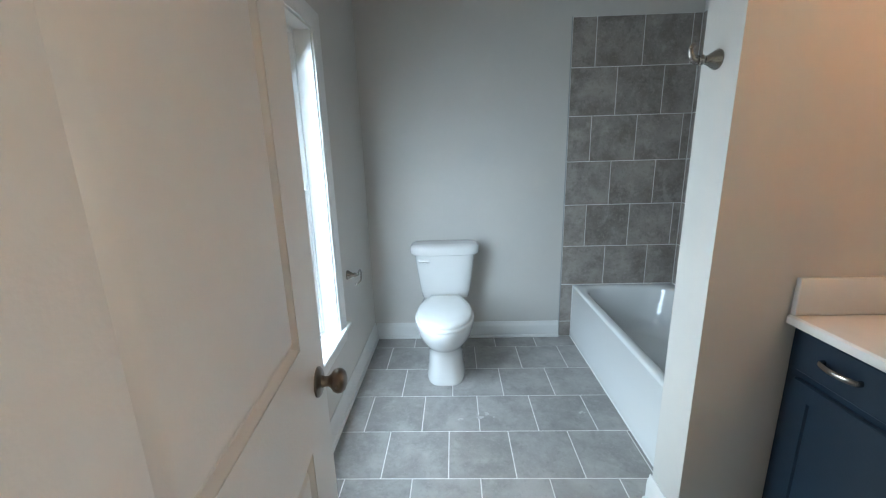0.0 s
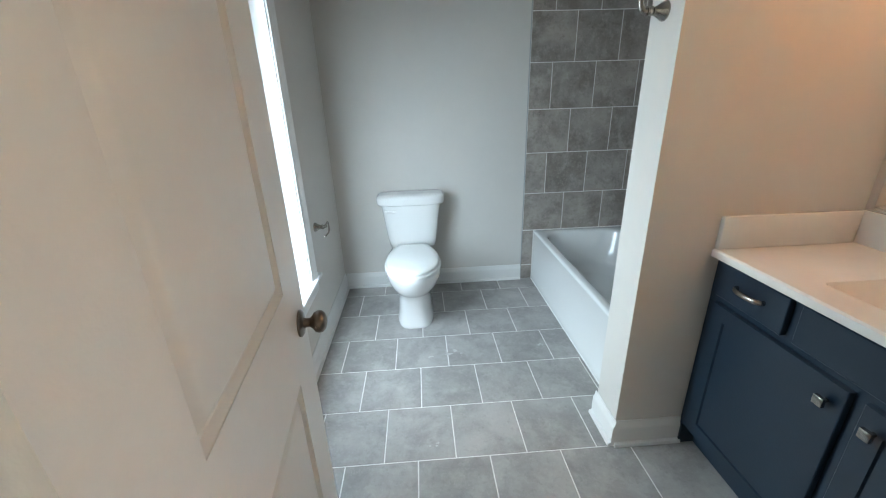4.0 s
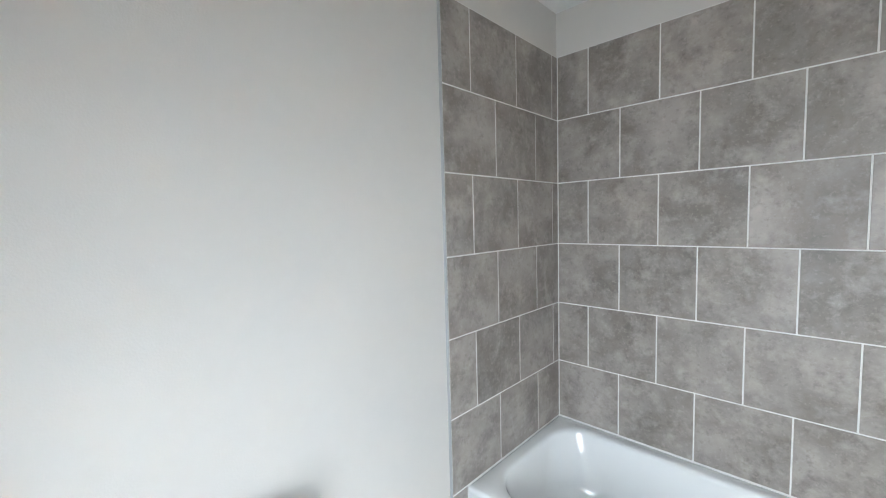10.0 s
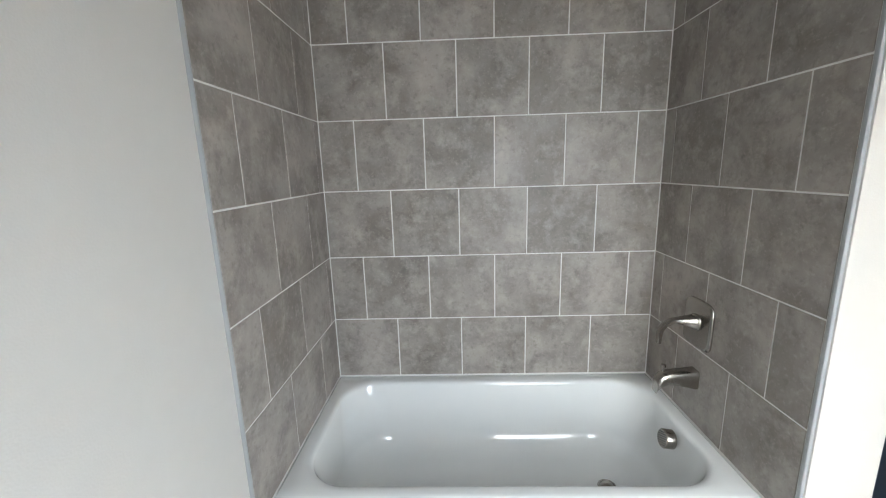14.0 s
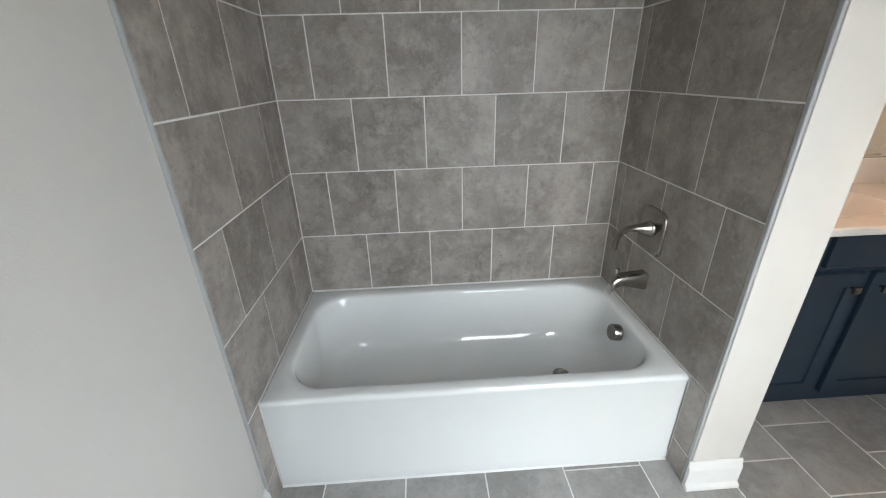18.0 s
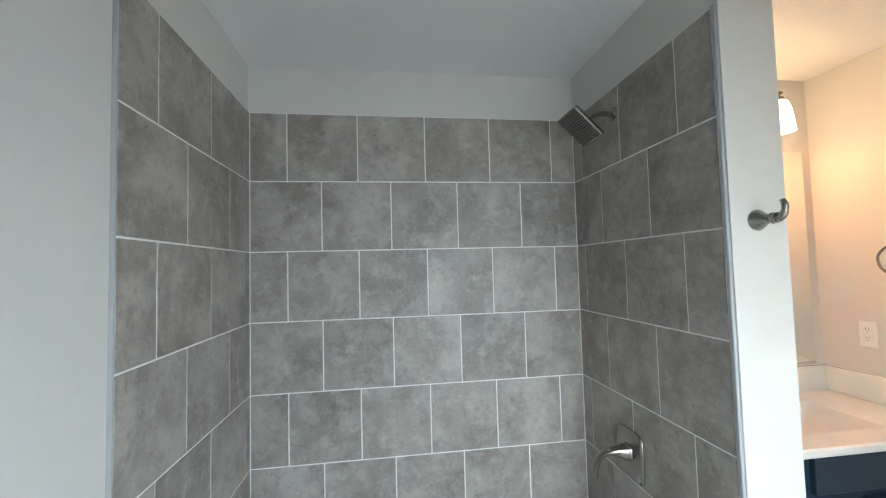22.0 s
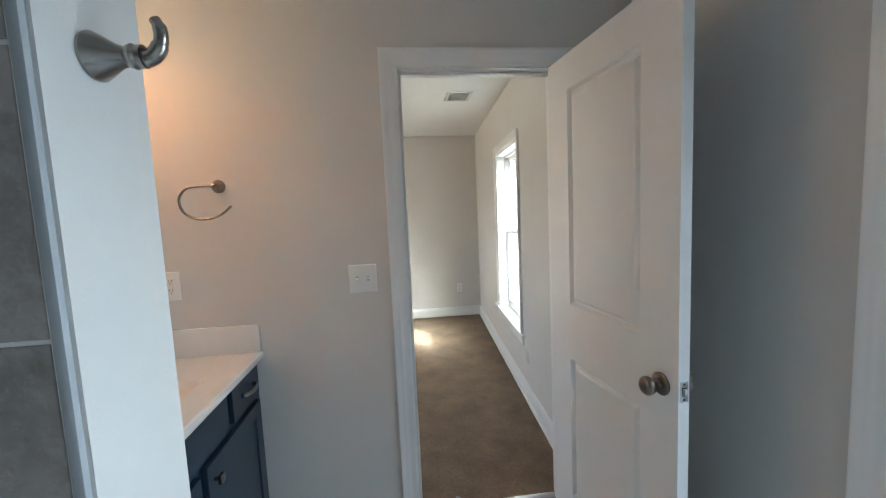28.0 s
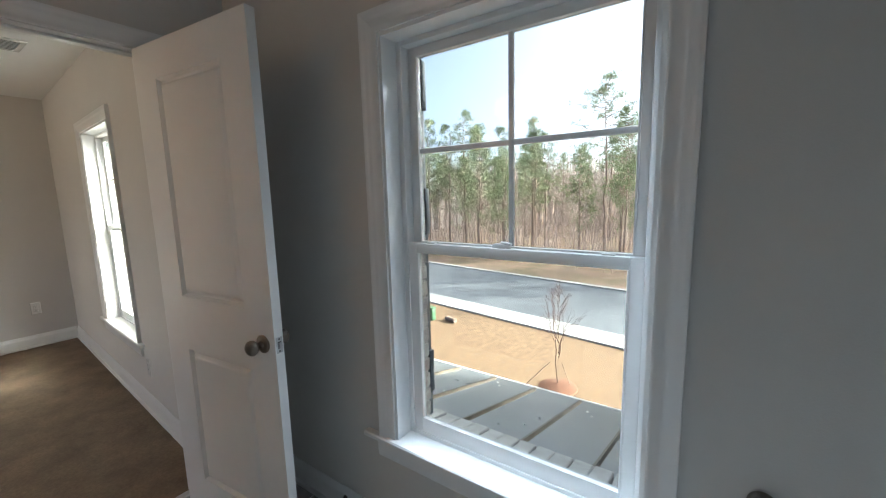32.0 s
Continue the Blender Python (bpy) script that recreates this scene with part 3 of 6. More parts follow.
# ---- door leaf ----
def door(hinge, angle):
    """A two panel leaf; local x runs from the hinge edge, local y is its thickness."""
    W, H, T = 0.708, 2.016, 0.035
    m = pose(hinge[0], hinge[1], 0.008, 0, 0, angle)
    d = thing("door_1", hinge, "white two-panel interior door standing open, with round knobs", "door", kind="structure", m=m)
    ST, panels = 0.150, ((0.195, 0.800), (1.030, 1.882))
    b = B()
    # stiles and rails as a grid of boxes round two recesses
    box(b, 0, -T, 0, ST, 0, H)
    box(b, W - ST, -T, 0, W, 0, H)
    zs = [0, panels[0][0], panels[0][1], panels[1][0], panels[1][1], H]
    for k in (0, 2, 4):
        box(b, ST, -T, zs[k], W - ST, 0, zs[k + 1])
    part("leaf", b, DOOR, d, local=True)
    for z0, z1 in panels:
        b = B()
        for s, y in ((1, 0.0), (-1, -T)):
            def ring(i, dep):
                yy = y - s * dep
                return [Vector((ST + i, yy, z0 + i)), Vector((W - ST - i, yy, z0 + i)), Vector((W - ST - i, yy, z1 - i)), Vector((ST + i, yy, z1 - i))]
            rings(b, [ring(-0.002, 0.0), ring(0.003, 0.006), ring(0.008, 0.0145), ring(0.013, 0.016), ring(0.017, 0.0155), ring(0.027, 0.0050), ring(0.034, 0.0022), ring(0.042, 0.0015)], cap0=False)
        part("panel", b, DOOR, d, "moulded raised door panel", local=True, angle=25)
    kz, kx = 0.908, W - 0.062
    for s, y in ((1, 0.0), (-1, -T)):
        mm = Matrix.Translation((kx, y, kz)) @ Matrix.Rotation(radians(-90 * s), 4, "X")
        k = part("knob", lathe(B(), [(0.0, 0), (0.033, 0), (0.033, 0.004), (0.028, 0.008), (0.014, 0.010), (0.0115, 0.016), (0.0115, 0.024), (0.016, 0.030), (0.0245, 0.036), (0.0275, 0.044), (0.0265, 0.053), (0.020, 0.060), (0.008, 0.064), (0, 0.0645)], mm, 28), BRONZE, d, "round antique pewter door knob with rosette", local=True)
    part("latch_plate", box(B(), W - 0.0005, -0.030, kz - 0.029, W + 0.0012, -0.005, kz + 0.029, 0.0005), STEEL, d, "steel latch plate on the door edge", local=True)
    part("latch_bolt", box(B(), W, -0.023, kz - 0.010, W + 0.010, -0.012, kz + 0.010, 0.003), STEEL, d, "steel latch bolt", local=True)
    # flat black slab paints the shade inside the latch hole
    part("latch_mortise", box(B(), W + 0.0008, -0.0245, kz - 0.0125, W + 0.0016, -0.0105, kz + 0.0125, 0.0003), RUBBER, d, "black slab for the shade in the bolt hole", local=True)
    for sz in (-0.022, 0.022):
        part("screw", lathe(B(), [(0, 0), (0.0042, 0), (0.003, 0.0012), (0, 0.0012)], Matrix.Translation((W + 0.001, -0.0175, kz + sz)) @ Matrix.Rotation(radians(90), 4, "Y"), 8), HINGE, d, local=True)
    for hz in (0.22, 1.096, 1.80):
        b = B()
        tube(b, [(-0.004, 0.009, hz - 0.046), (-0.004, 0.009, hz + 0.046)], 0.0075)
        lathe(b, [(0, 0), (0.007, 0), (0.006, 0.006), (0, 0.008)], Matrix.Translation((-0.004, 0.009, hz + 0.046)), 10)
        h = part("hinge", b, HINGE, d, "dark pewter butt hinge with rounded leaves", local=True)
        for sx in (0, 1):
            lf = B()
            a0 = [(0.000, hz - 0.045), (0.020, hz - 0.045), (0.029, hz - 0.042), (0.035, hz - 0.034), (0.037, hz - 0.025), (0.037, hz + 0.025), (0.035, hz + 0.034), (0.029, hz + 0.042), (0.020, hz + 0.045), (0.000, hz + 0.045)]
            if sx == 0:
                rings(lf, [[Vector((-0.0012, 0.006 - u, z)) for u, z in a0], [Vector((0.0004, 0.006 - u, z)) for u, z in a0]])
            else:
                mi = Matrix.Rotation(radians(-angle), 4, "Z")
                rings(lf, [[mi @ Vector((-0.0025, 0.000 - u, 0)) + Vector((0, 0.006, z)) for u, z in a0], [mi @ Vector((-0.0045, 0.000 - u, 0)) + Vector((0, 0.006, z)) for u, z in a0]])
            part("hinge_leaf", lf, HINGE, h, local=True)
            for sz in (-0.028, 0.0, 0.028):
                if sx == 0:
                    part("screw", lathe(B(), [(0, 0), (0.0042, 0), (0.003, 0.0012), (0, 0.0012)], Matrix.Translation((-0.0012, -0.012 if sz else -0.022, hz + sz)) @ Matrix.Rotation(radians(-90), 4, "Y"), 8), BRONZE, h, local=True)
    return d


# rigid stop on the baseboard behind the door
ds = thing("door_stop", (XL + 0.014, 1.548, 0.080), "dark metal door stop with white rubber tip on the baseboard", "door stop")
mm = Matrix.Translation((XL + 0.0135, 1.548, 0.080)) @ Matrix.Rotation(radians(90), 4, "Y")
part("flange", lathe(B(), [(0, 0), (0.013, 0), (0.012, 0.004), (0.006, 0.010), (0.0045, 0.016), (0, 0.017)], mm, 18), HINGE, ds)
part("rod", lathe(B(), [(0, 0.012), (0.0045, 0.012), (0.0045, 0.064), (0, 0.064)], mm, 14), HINGE, ds)
part("tip", lathe(B(), [(0, 0.060), (0.0085, 0.060), (0.0095, 0.066), (0.0090, 0.076), (0.006, 0.079), (0, 0.080)], mm, 18), PLATE, ds, "white rubber tip")

DOOR_ANGLE = 95.8
door((DX0 + 0.011, YD + 0.024), DOOR_ANGLE)


# ---- windows ----
def window(name, y0, y1, z0, z1, label, meet, munt, cross=True, at=None):
    t = thing(name, (XL, (y0 + y1) / 2, z0), label, "window", kind="structure", m=at)
    # jamb liner inside the wall
    for a, c in ((y0, y0 + 0.012), (y1 - 0.012, y1)):
        part("jamb", box(B(), -0.045, a, z0, XL + 0.001, c, z1 - 0.012), TRIM, t)
    part("head_jamb", box(B(), -0.045, y0, z1 - 0.012, XL + 0.001, y1, z1), TRIM, t)
    # vinyl main frame
    F = 0.030
    ya, yb = y0 + 0.004, y1 - 0.004
    fr = part("window_frame", box(box(B(), -0.118, ya, z0, -0.045, ya + F, z1, 0.003), -0.118, yb - F, z0, -0.045, yb, z1, 0.003), VINYL, t, "white vinyl window frame")
    part("frame_head", box(B(), -0.118, ya + F, z1 - F, -0.045, yb - F, z1, 0.003), VINYL, fr)
    part("frame_sill", box(B(), -0.118, ya + F, z0, -0.045, yb - F, z0 + 0.028, 0.003), VINYL, fr)
    for yy in (ya + F - 0.002, yb - F + 0.002):
        part("track_stop", box(B(), -0.084, yy - 0.004, meet + 0.03, -0.077, yy + 0.004, z1 - F, 0.001), VINYL, fr)
    ys, ye = ya + F - 0.006, yb - F + 0.006

    def sash(nm, x0, x1, za, zb, st, bot, top):
        s = part(nm, box(box(B(), x0, ys, za, x1, ys + st, zb, 0.003), x0, ye - st, za, x1, ye, zb, 0.003), VINYL, t, "white vinyl window sash")
        part("bottom_rail", box(B(), x0, ys + st, za, x1, ye - st, za + bot, 0.003), VINYL, s)
        part("top_rail", box(B(), x0, ys + st, zb - top, x1, ye - st, zb, 0.003), VINYL, s)
        xm = (x0 + x1) / 2
        g = part("pane", box(B(), xm - 0.002, ys + st - 0.004, za + bot - 0.004, xm + 0.002, ye - st + 0.004, zb - top + 0.004), GLASS, s, "window pane, tinted dark to dim the view outdoors")
        # daylight skips the dark tint: panes cast no shade
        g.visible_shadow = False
        for a, c in (((ys + st, za + bot), (ys + st + 0.006, zb - top)), ((ye - st - 0.006, za + bot), (ye - st, zb - top))):
            part("glazing_bead", box(B(), x0 + 0.006, a[0], a[1], x1 + 0.001, c[0], c[1], 0.0015), VINYL, s)
        part("glazing_bead", box(B(), x0 + 0.006, ys + st, za + bot, x1 + 0.001, ye - st, za + bot + 0.006, 0.0015), VINYL, s)
        return s, xm

    lo, xl = sash("lower_sash", -0.080, -0.050, z0 + 0.026, meet, 0.042, 0.055, 0.036)
    up, xu = sash("upper_sash", -0.114, -0.084, meet - 0.036, z1 - F + 0.004, 0.036, 0.034, 0.036)
    ym = (ys + ye) / 2
    if cross:
        part("muntin", box(B(), xu - 0.007, ym - 0.009, meet - 0.002, xu + 0.009, ym + 0.009, z1 - F - 0.032, 0.004), VINYL, up)
        part("muntin", box(B(), xu - 0.006, ys + 0.036, munt - 0.009, xu + 0.008, ye - 0.036, munt + 0.009, 0.004), VINYL, up)
    # cam lock on the meeting rail
    b = B()
    rings(b, [[Vector((-0.065 + 0.012 * math.sin(a) * w, ym - 0.02 + 0.034 * math.cos(a) * w, meet + h)) for a in [2 * math.pi * i / 20 for i in range(20)]] for w, h in ((1.0, -0.001), (1.0, 0.008), (0.8, 0.014), (0.4, 0.016))])
    k = part("sash_lock", b, PLATE, lo, "white cam sash lock")
    part("lever", tube(B(), [(-0.065, ym - 0.02, meet + 0.017), (-0.060, ym - 0.005, meet + 0.018), (-0.055, ym + 0.018, meet + 0.016)], [0.006, 0.005, 0.004]), PLATE, k)
    for yy in (ys + 0.10, ye - 0.10):
        part("vent_latch", box(B(), -0.078, yy - 0.018, meet - 0.001, -0.060, yy + 0.018, meet + 0.004, 0.0015), PLATE, lo)
    # stool and apron
    b = B()
    nose = [(XL, z0 + 0.013), (XL, z0 - 0.008), (XL + 0.026, z0 - 0.008), (XL + 0.0315, z0 - 0.004), (XL + 0.0315, z0 + 0.008), (XL + 0.026, z0 + 0.013)]
    rings(b, [[Vector((x, y, z)) for x, z in nose] for y in (y0 - 0.150, y1 + 0.132)])
    s = part("window_sill", b, TRIM, t, "white painted wooden stool with horns")
    part("stool_inner", box(B(), -0.050, y0 + 0.012, z0 - 0.006, XL, y1 - 0.012, z0 + 0.013), TRIM, s)
    b = B()
    pr = [(0, 0), (0.015, 0), (0.015, -0.05), (0.012, -0.058), (0.012, -0.068), (0.008, -0.075), (0, -0.075)]
    rings(b, [[Vector((XL + u, y, z0 - 0.008 + v)) for u, v in pr] for y in (y0 - 0.088, y1 + 0.088)])
    part("apron", b, TRIM, t)
    return t


window("window_1", *WIN, "white vinyl double-hung window with a divided upper sash", 1.247, 1.584)
window("window_2", *BWIN, "white vinyl double-hung bedroom window, sunlit", 1.247, 1.60, at=Matrix.Translation((xb((BWIN[0] + BWIN[1]) / 2), (BWIN[0] + BWIN[1]) / 2, BWIN[2])) @ Matrix.Rotation(-BA, 4, "Z"))
casing("window_casing", (XL, WIN[0], WIN[2] + 0.013), (0, 1, 0), (1, 0, 0), WIN[1] - WIN[0], WIN[2] + 0.013, WIN[3], "white moulded casing round the bathroom window")
casing("window_casing", (xb(BWIN[0]), BWIN[0], BWIN[2] + 0.013), (math.sin(BA), math.cos(BA), 0), (math.cos(BA), -math.sin(BA), 0), BWIN[1] - BWIN[0], BWIN[2] + 0.013, BWIN[3], "white moulded casing round the bedroom window")


# ---- bathtub ----
def rect_ring(x0, y0, x1, y1, z, k=72, r=0.0):
    """A rectangle's outline, its points spread by angle so that it can be skinned to an oval."""
    cx, cy, hx, hy = (x0 + x1) / 2, (y0 + y1) / 2, (x1 - x0) / 2, (y1 - y0) / 2
    loop = []
    for i in range(k):
        t = 2 * math.pi * i / k
        c, s = math.cos(t), math.sin(t)
        f = min(1 / max(abs(c), 1e-6), 1 / max(abs(s), 1e-6))
        loop.append(Vector((cx + hx * c * f, cy + hy * s * f, z)))
    return loop


def bathtub():
    x0, x1, y0, y1, h = 1.545, TX - 0.001, TY0 + 0.001, TY1 - 0.001, 0.418
    t = thing("bathtub", (1.91, 2.86, 0), "white enamelled alcove bathtub with a flat apron", "bathtub")
    cx, cy = (x0 + x1) / 2, (y0 + y1) / 2
    K = 144

    def oval(ax, ay, z, r=0.15):
        """A rectangle with round corners, begun in the middle of its +x side."""
        r = min(r, ax - 0.002, ay - 0.002)
        loop = []
        for k, (sx, sy) in enumerate(((1, 1), (-1, 1), (-1, -1), (1, -1))):
            for i in range(26):
                a = math.pi / 2 * (k + i / 25)
                loop.append(Vector((cx - 0.003 + sx * (ax - r) + r * math.cos(a), cy + sy * (ay - r) + r * math.sin(a), z)))
            nx, ny = ((-1, 1), (-1, -1), (1, -1), (1, 1))[k]
            a = math.pi / 2 * (k + 1)
            end = Vector((cx - 0.003 + nx * (ax - r) + r * math.cos(a), cy + ny * (ay - r) + r * math.sin(a), z))
            loop += [loop[-1].lerp(end, i / 11) for i in range(1, 11)] if k < 3 else []
        first = Vector((cx - 0.003 + ax, cy + ay - r, z))
        side = [loop[-1].lerp(first, i / 11) for i in range(1, 11)]
        return side[5:] + loop + side[:5]
    L = [rect_ring(x0, y0, x1, y1, 0.0, K), rect_ring(x0, y0, x1, y1, 0.045, K), rect_ring(x0 + 0.004, y0, x1, y1, 0.052, K), rect_ring(x0 + 0.004, y0, x1, y1, h - 0.030, K), rect_ring(x0, y0, x1, y1, h - 0.022, K),
         rect_ring(x0, y0, x1, y1, h - 0.012, K), rect_ring(x0 + 0.004, y0 + 0.002, x1 - 0.002, y1 - 0.002, h - 0.003, K), rect_ring(x0 + 0.013, y0 + 0.008, x1 - 0.006, y1 - 0.008, h, K)]
    # well: a rounded lip, leaning walls, a wide fillet and a flat floor
    ax, ay, lean, rl, rf, depth = 0.322, 0.700, radians(9), 0.020, 0.110, 0.305
    L.append(oval(ax + 0.006, ay + 0.006, h - 0.0005))
    for k in range(6):
        q = math.pi / 2 + (lean - math.pi / 2) * k / 5
        L.append(oval(ax - rl * math.cos(q), ay - rl * math.cos(q), h - 0.001 - rl * (1 - math.sin(q))))
    top_d, top_z = rl * math.cos(lean), h - 0.001 - rl * (1 - math.sin(lean))
    low_z = h - depth + rf * (1 - math.sin(lean))
    run = (top_z - low_z) * math.tan(lean)
    for k in range(1, 7):
        f = k / 6
        L.append(oval(ax - top_d - run * f, ay - top_d - run * f, top_z + (low_z - top_z) * f, 0.15 + 0.07 * f))
    for k in range(1, 10):
        q = lean + (math.pi / 2 - lean) * k / 9
        e = top_d + run + rf * (math.cos(lean) - math.cos(q))
        L.append(oval(ax - e, ay - e, low_z - rf * (math.sin(q) - math.sin(lean)), 0.22 - 0.06 * k / 9))
    L += [oval(0.10, 0.40, h - depth - 0.002, 0.09), oval(0.02, 0.05, h - depth - 0.004, 0.015)]
    b = rings(B(), L, cap0=False)
    part("tub_shell", b, ENAMEL, t, angle=60)
    ox, oy, oz = 1.895, 2.207, 0.352
    mm = Matrix.Translation((ox, oy, oz)) @ Matrix.Rotation(radians(-82), 4, "X")
    o = part("overflow_plate", lathe(B(), [(0, -0.012), (0.036, -0.012), (0.036, 0.022), (0.033, 0.026), (0.0, 0.026)], mm, 32), NICKEL, t, "round brushed nickel overflow plate with slots")
    for k in range(-3, 4):
        w = math.sqrt(0.030 ** 2 - (k * 0.008) ** 2)
        sl = B()
        box(sl, -w, k * 0.008 - 0.0016, 0.0258, w, k * 0.008 + 0.0016, 0.0268)
        bmesh.ops.transform(sl, matrix=mm @ Matrix.Rotation(radians(25), 4, "Z"), verts=sl.verts)
        part("slot", sl, DARK, o)
    dr = part("drain", lathe(B(), [(0, 0), (0.038, 0), (0.036, 0.004), (0.030, 0.005), (0.028, 0.002), (0.0, 0.002)], Matrix.Translation((1.92, 2.42, 0.1125)), 32), NICKEL, t, "round nickel tub drain")
    part("stopper", lathe(B(), [(0, 0), (0.022, 0), (0.022, 0.008), (0.014, 0.012), (0, 0.013)], Matrix.Translation((1.92, 2.42, 0.1155)), 24), NICKEL, dr)
    # caulk bead where tub meets floor
    b = moulding(B(), [(0, 0), (0.006, 0), (0.004, 0.004), (0, 0.006)], (x0, y0, 0), (x0, y1, 0), (-1, 0, 0), (0, 0, 1))
    part("caulk_bead", b, TRIM, t)
    return t


bathtub()


# ---- toilet ----
def toilet():
    cx, back = 0.592, YB - 0.012
    t = thing("toilet", (cx, back - 0.33, 0), "white two-piece toilet with closed lid", "toilet")
    # bowl and pedestal: one china casting
    K = 48

    def egg(a, yf, yb, z, n=2.3, sharp=0.12):
        cy, hb = (yf + yb) / 2, (yb - yf) / 2
        loop = []
        for i in range(K):
            q = 2 * math.pi * i / K
            c, s = math.cos(q), math.sin(q)
            x = math.copysign(abs(c) ** (2 / n), c)
            y = math.copysign(abs(s) ** (2 / n), s)
            loop.append(Vector((cx + a * x * (1 + sharp * y), cy + hb * y, z)))
        return loop
    f = 2.830
    L = [egg(0.126, 2.940, 3.50, 0.0, 3.4, 0.02), egg(0.126, 2.938, 3.50, 0.018, 3.4, 0.02), egg(0.121, 2.947, 3.50, 0.032, 3.2, 0.02), egg(0.117, 2.954, 3.50, 0.10, 3.0, 0.02), egg(0.116, 2.956, 3.50, 0.18, 2.8, 0.02),
         egg(0.121, 2.946, 3.49, 0.220, 2.5, 0.0), egg(0.146, 2.905, 3.46, 0.250, 2.2, 0.02), egg(0.170, 2.866, 3.42, 0.290, 2.1, 0.05), egg(0.182, 2.844, 3.40, 0.335, 2.1, 0.07), egg(0.186, 2.836, 3.40, 0.372, 2.1, 0.08), egg(0.187, 2.836, 3.40, 0.388, 2.1, 0.08), egg(0.181, 2.843, 3.395, 0.396, 2.1, 0.08)]
    part("bowl", rings(B(), L), CHINA, t, "white glazed china bowl and pedestal", angle=60)
    part("deck", box(B(), cx - 0.105, 3.33, 0.27, cx + 0.105, 3.575, 0.392, 0.03, 4), CHINA, t, angle=60)

    def lid_loop(a, yf, yb, z):
        """A seat's outline: round in front, drawn in towards the hinges, cut straight behind."""
        yc = yf + 0.46 * (yb - yf)
        loop = [Vector((cx + a * math.cos(q), yc + (yf - yc) * math.sin(q), z)) for q in [math.pi * i / 24 for i in range(25)]]
        side = [(1 - 0.44 * t ** 2.1, yc + (yb - yc) * t) for t in [i / 10 for i in range(1, 11)]]
        loop += [Vector((cx - a * w, y, z)) for w, y in side]
        return loop + [Vector((cx + a * w, y, z)) for w, y in reversed(side)]
    part("seat", rings(B(), [lid_loop(0.176, 2.842, 3.370, 0.398), lid_loop(0.184, 2.834, 3.372, 0.401), lid_loop(0.184, 2.834, 3.372, 0.412), lid_loop(0.178, 2.840, 3.370, 0.416)]), PLATE, t, "white plastic toilet seat", angle=60)
    part("lid", rings(B(), [lid_loop(0.168, 2.855, 3.374, 0.4195), lid_loop(0.176, 2.846, 3.377, 0.423), lid_loop(0.175, 2.847, 3.377, 0.431), lid_loop(0.165, 2.858, 3.372, 0.440), lid_loop(0.13, 2.90, 3.33, 0.445), lid_loop(0.03, 3.05, 3.15, 0.447)]), PLATE, t, "closed white plastic toilet lid", angle=60)
    for s in (-1, 1):
        part("seat_hinge", tube(B(), [(cx + s * 0.058, 3.372, 0.420), (cx + s * 0.105, 3.372, 0.420)], 0.014, 12), PLATE, t)

    def tank(a, hy, z, cy=3.495, n=5.0):
        return [Vector((p.x, p.y - 0.010 * (1 - ((p.x - cx) / a) ** 2), z)) if p.y < cy else Vector((p.x, p.y, z)) for p in sup(cx, cy, a, hy, z, n, 56)]
    tk = part("tank", rings(B(), [tank(0.150, 0.070, 0.392), tank(0.166, 0.080, 0.402), tank(0.178, 0.086, 0.46), tank(0.199, 0.094, 0.62), tank(0.210, 0.098, 0.716)]), CHINA, t, "white china cistern, narrower at its foot", angle=50)
    part("tank_lid", rings(B(), [tank(0.214, 0.098, 0.717), tank(0.234, 0.110, 0.721), tank(0.241, 0.114, 0.732), tank(0.242, 0.114, 0.764), tank(0.238, 0.111, 0.777), tank(0.222, 0.099, 0.786), tank(0.10, 0.04, 0.789)]), CHINA, t, "white china cistern lid", angle=50)
    lx, lz, ly = cx - 0.158, 0.680, 3.400
    lv = part("flush_lever", lathe(B(), [(0, 0), (0.013, 0), (0.013, 0.008), (0.009, 0.012), (0, 0.013)], Matrix.Translation((lx - 0.018, ly, lz)) @ Matrix.Rotation(radians(90), 4, "X"), 16), PLATE, t, "white flush lever")
    part("lever_arm", tube(B(), curve_pts([(lx - 0.018, ly - 0.014, lz), (lx + 0.010, ly - 0.018, lz + 0.001), (lx + 0.050, ly - 0.016, lz - 0.003)], 5), [0.0085] * 4 + [0.010] * 4 + [0.0125] * 3, 10, 0.7), PLATE, lv)
    # water supply
    v = part("stop_valve", lathe(B(), [(0, 0), (0.028, 0), (0.026, 0.004), (0.009, 0.006), (0.009, 0.045), (0, 0.046)], Matrix.Translation((cx - 0.20, YB, 0.20)) @ Matrix.Rotation(radians(90), 4, "X"), 16), STEEL, t, "chrome stop valve on the wall")
    part("supply_hose", tube(B(), curve_pts([(cx - 0.20, YB - 0.045, 0.205), (cx - 0.20, YB - 0.05, 0.27), (cx - 0.165, YB - 0.06, 0.34), (cx - 0.150, 3.50, 0.393)], 6), 0.006, 10), STEEL, v)
    return t


toilet()


# ---- vanity ----
def shaker(parent, name, x, y0, y1, z0, z1, stile, label):
    """A front with a recessed middle, facing -x."""
    b = B()

    def ring(i, dx):
        return [Vector((x + dx, y0 + i, z0 + i)), Vector((x + dx, y1 - i, z0 + i)), Vector((x + dx, y1 - i, z1 - i)), Vector((x + dx, y0 + i, z1 - i))]
    L = [ring(0, 0.019), ring(0, 0.002), ring(0.002, 0)]
    if stile:
        L += [ring(stile, 0), ring(stile + 0.003, 0.007), ring(stile + 0.01, 0.007)]
    else:
        L += [ring(0.01, 0)]
    rings(b, L)
    return part(name, b, NAVY, parent, label, angle=25)


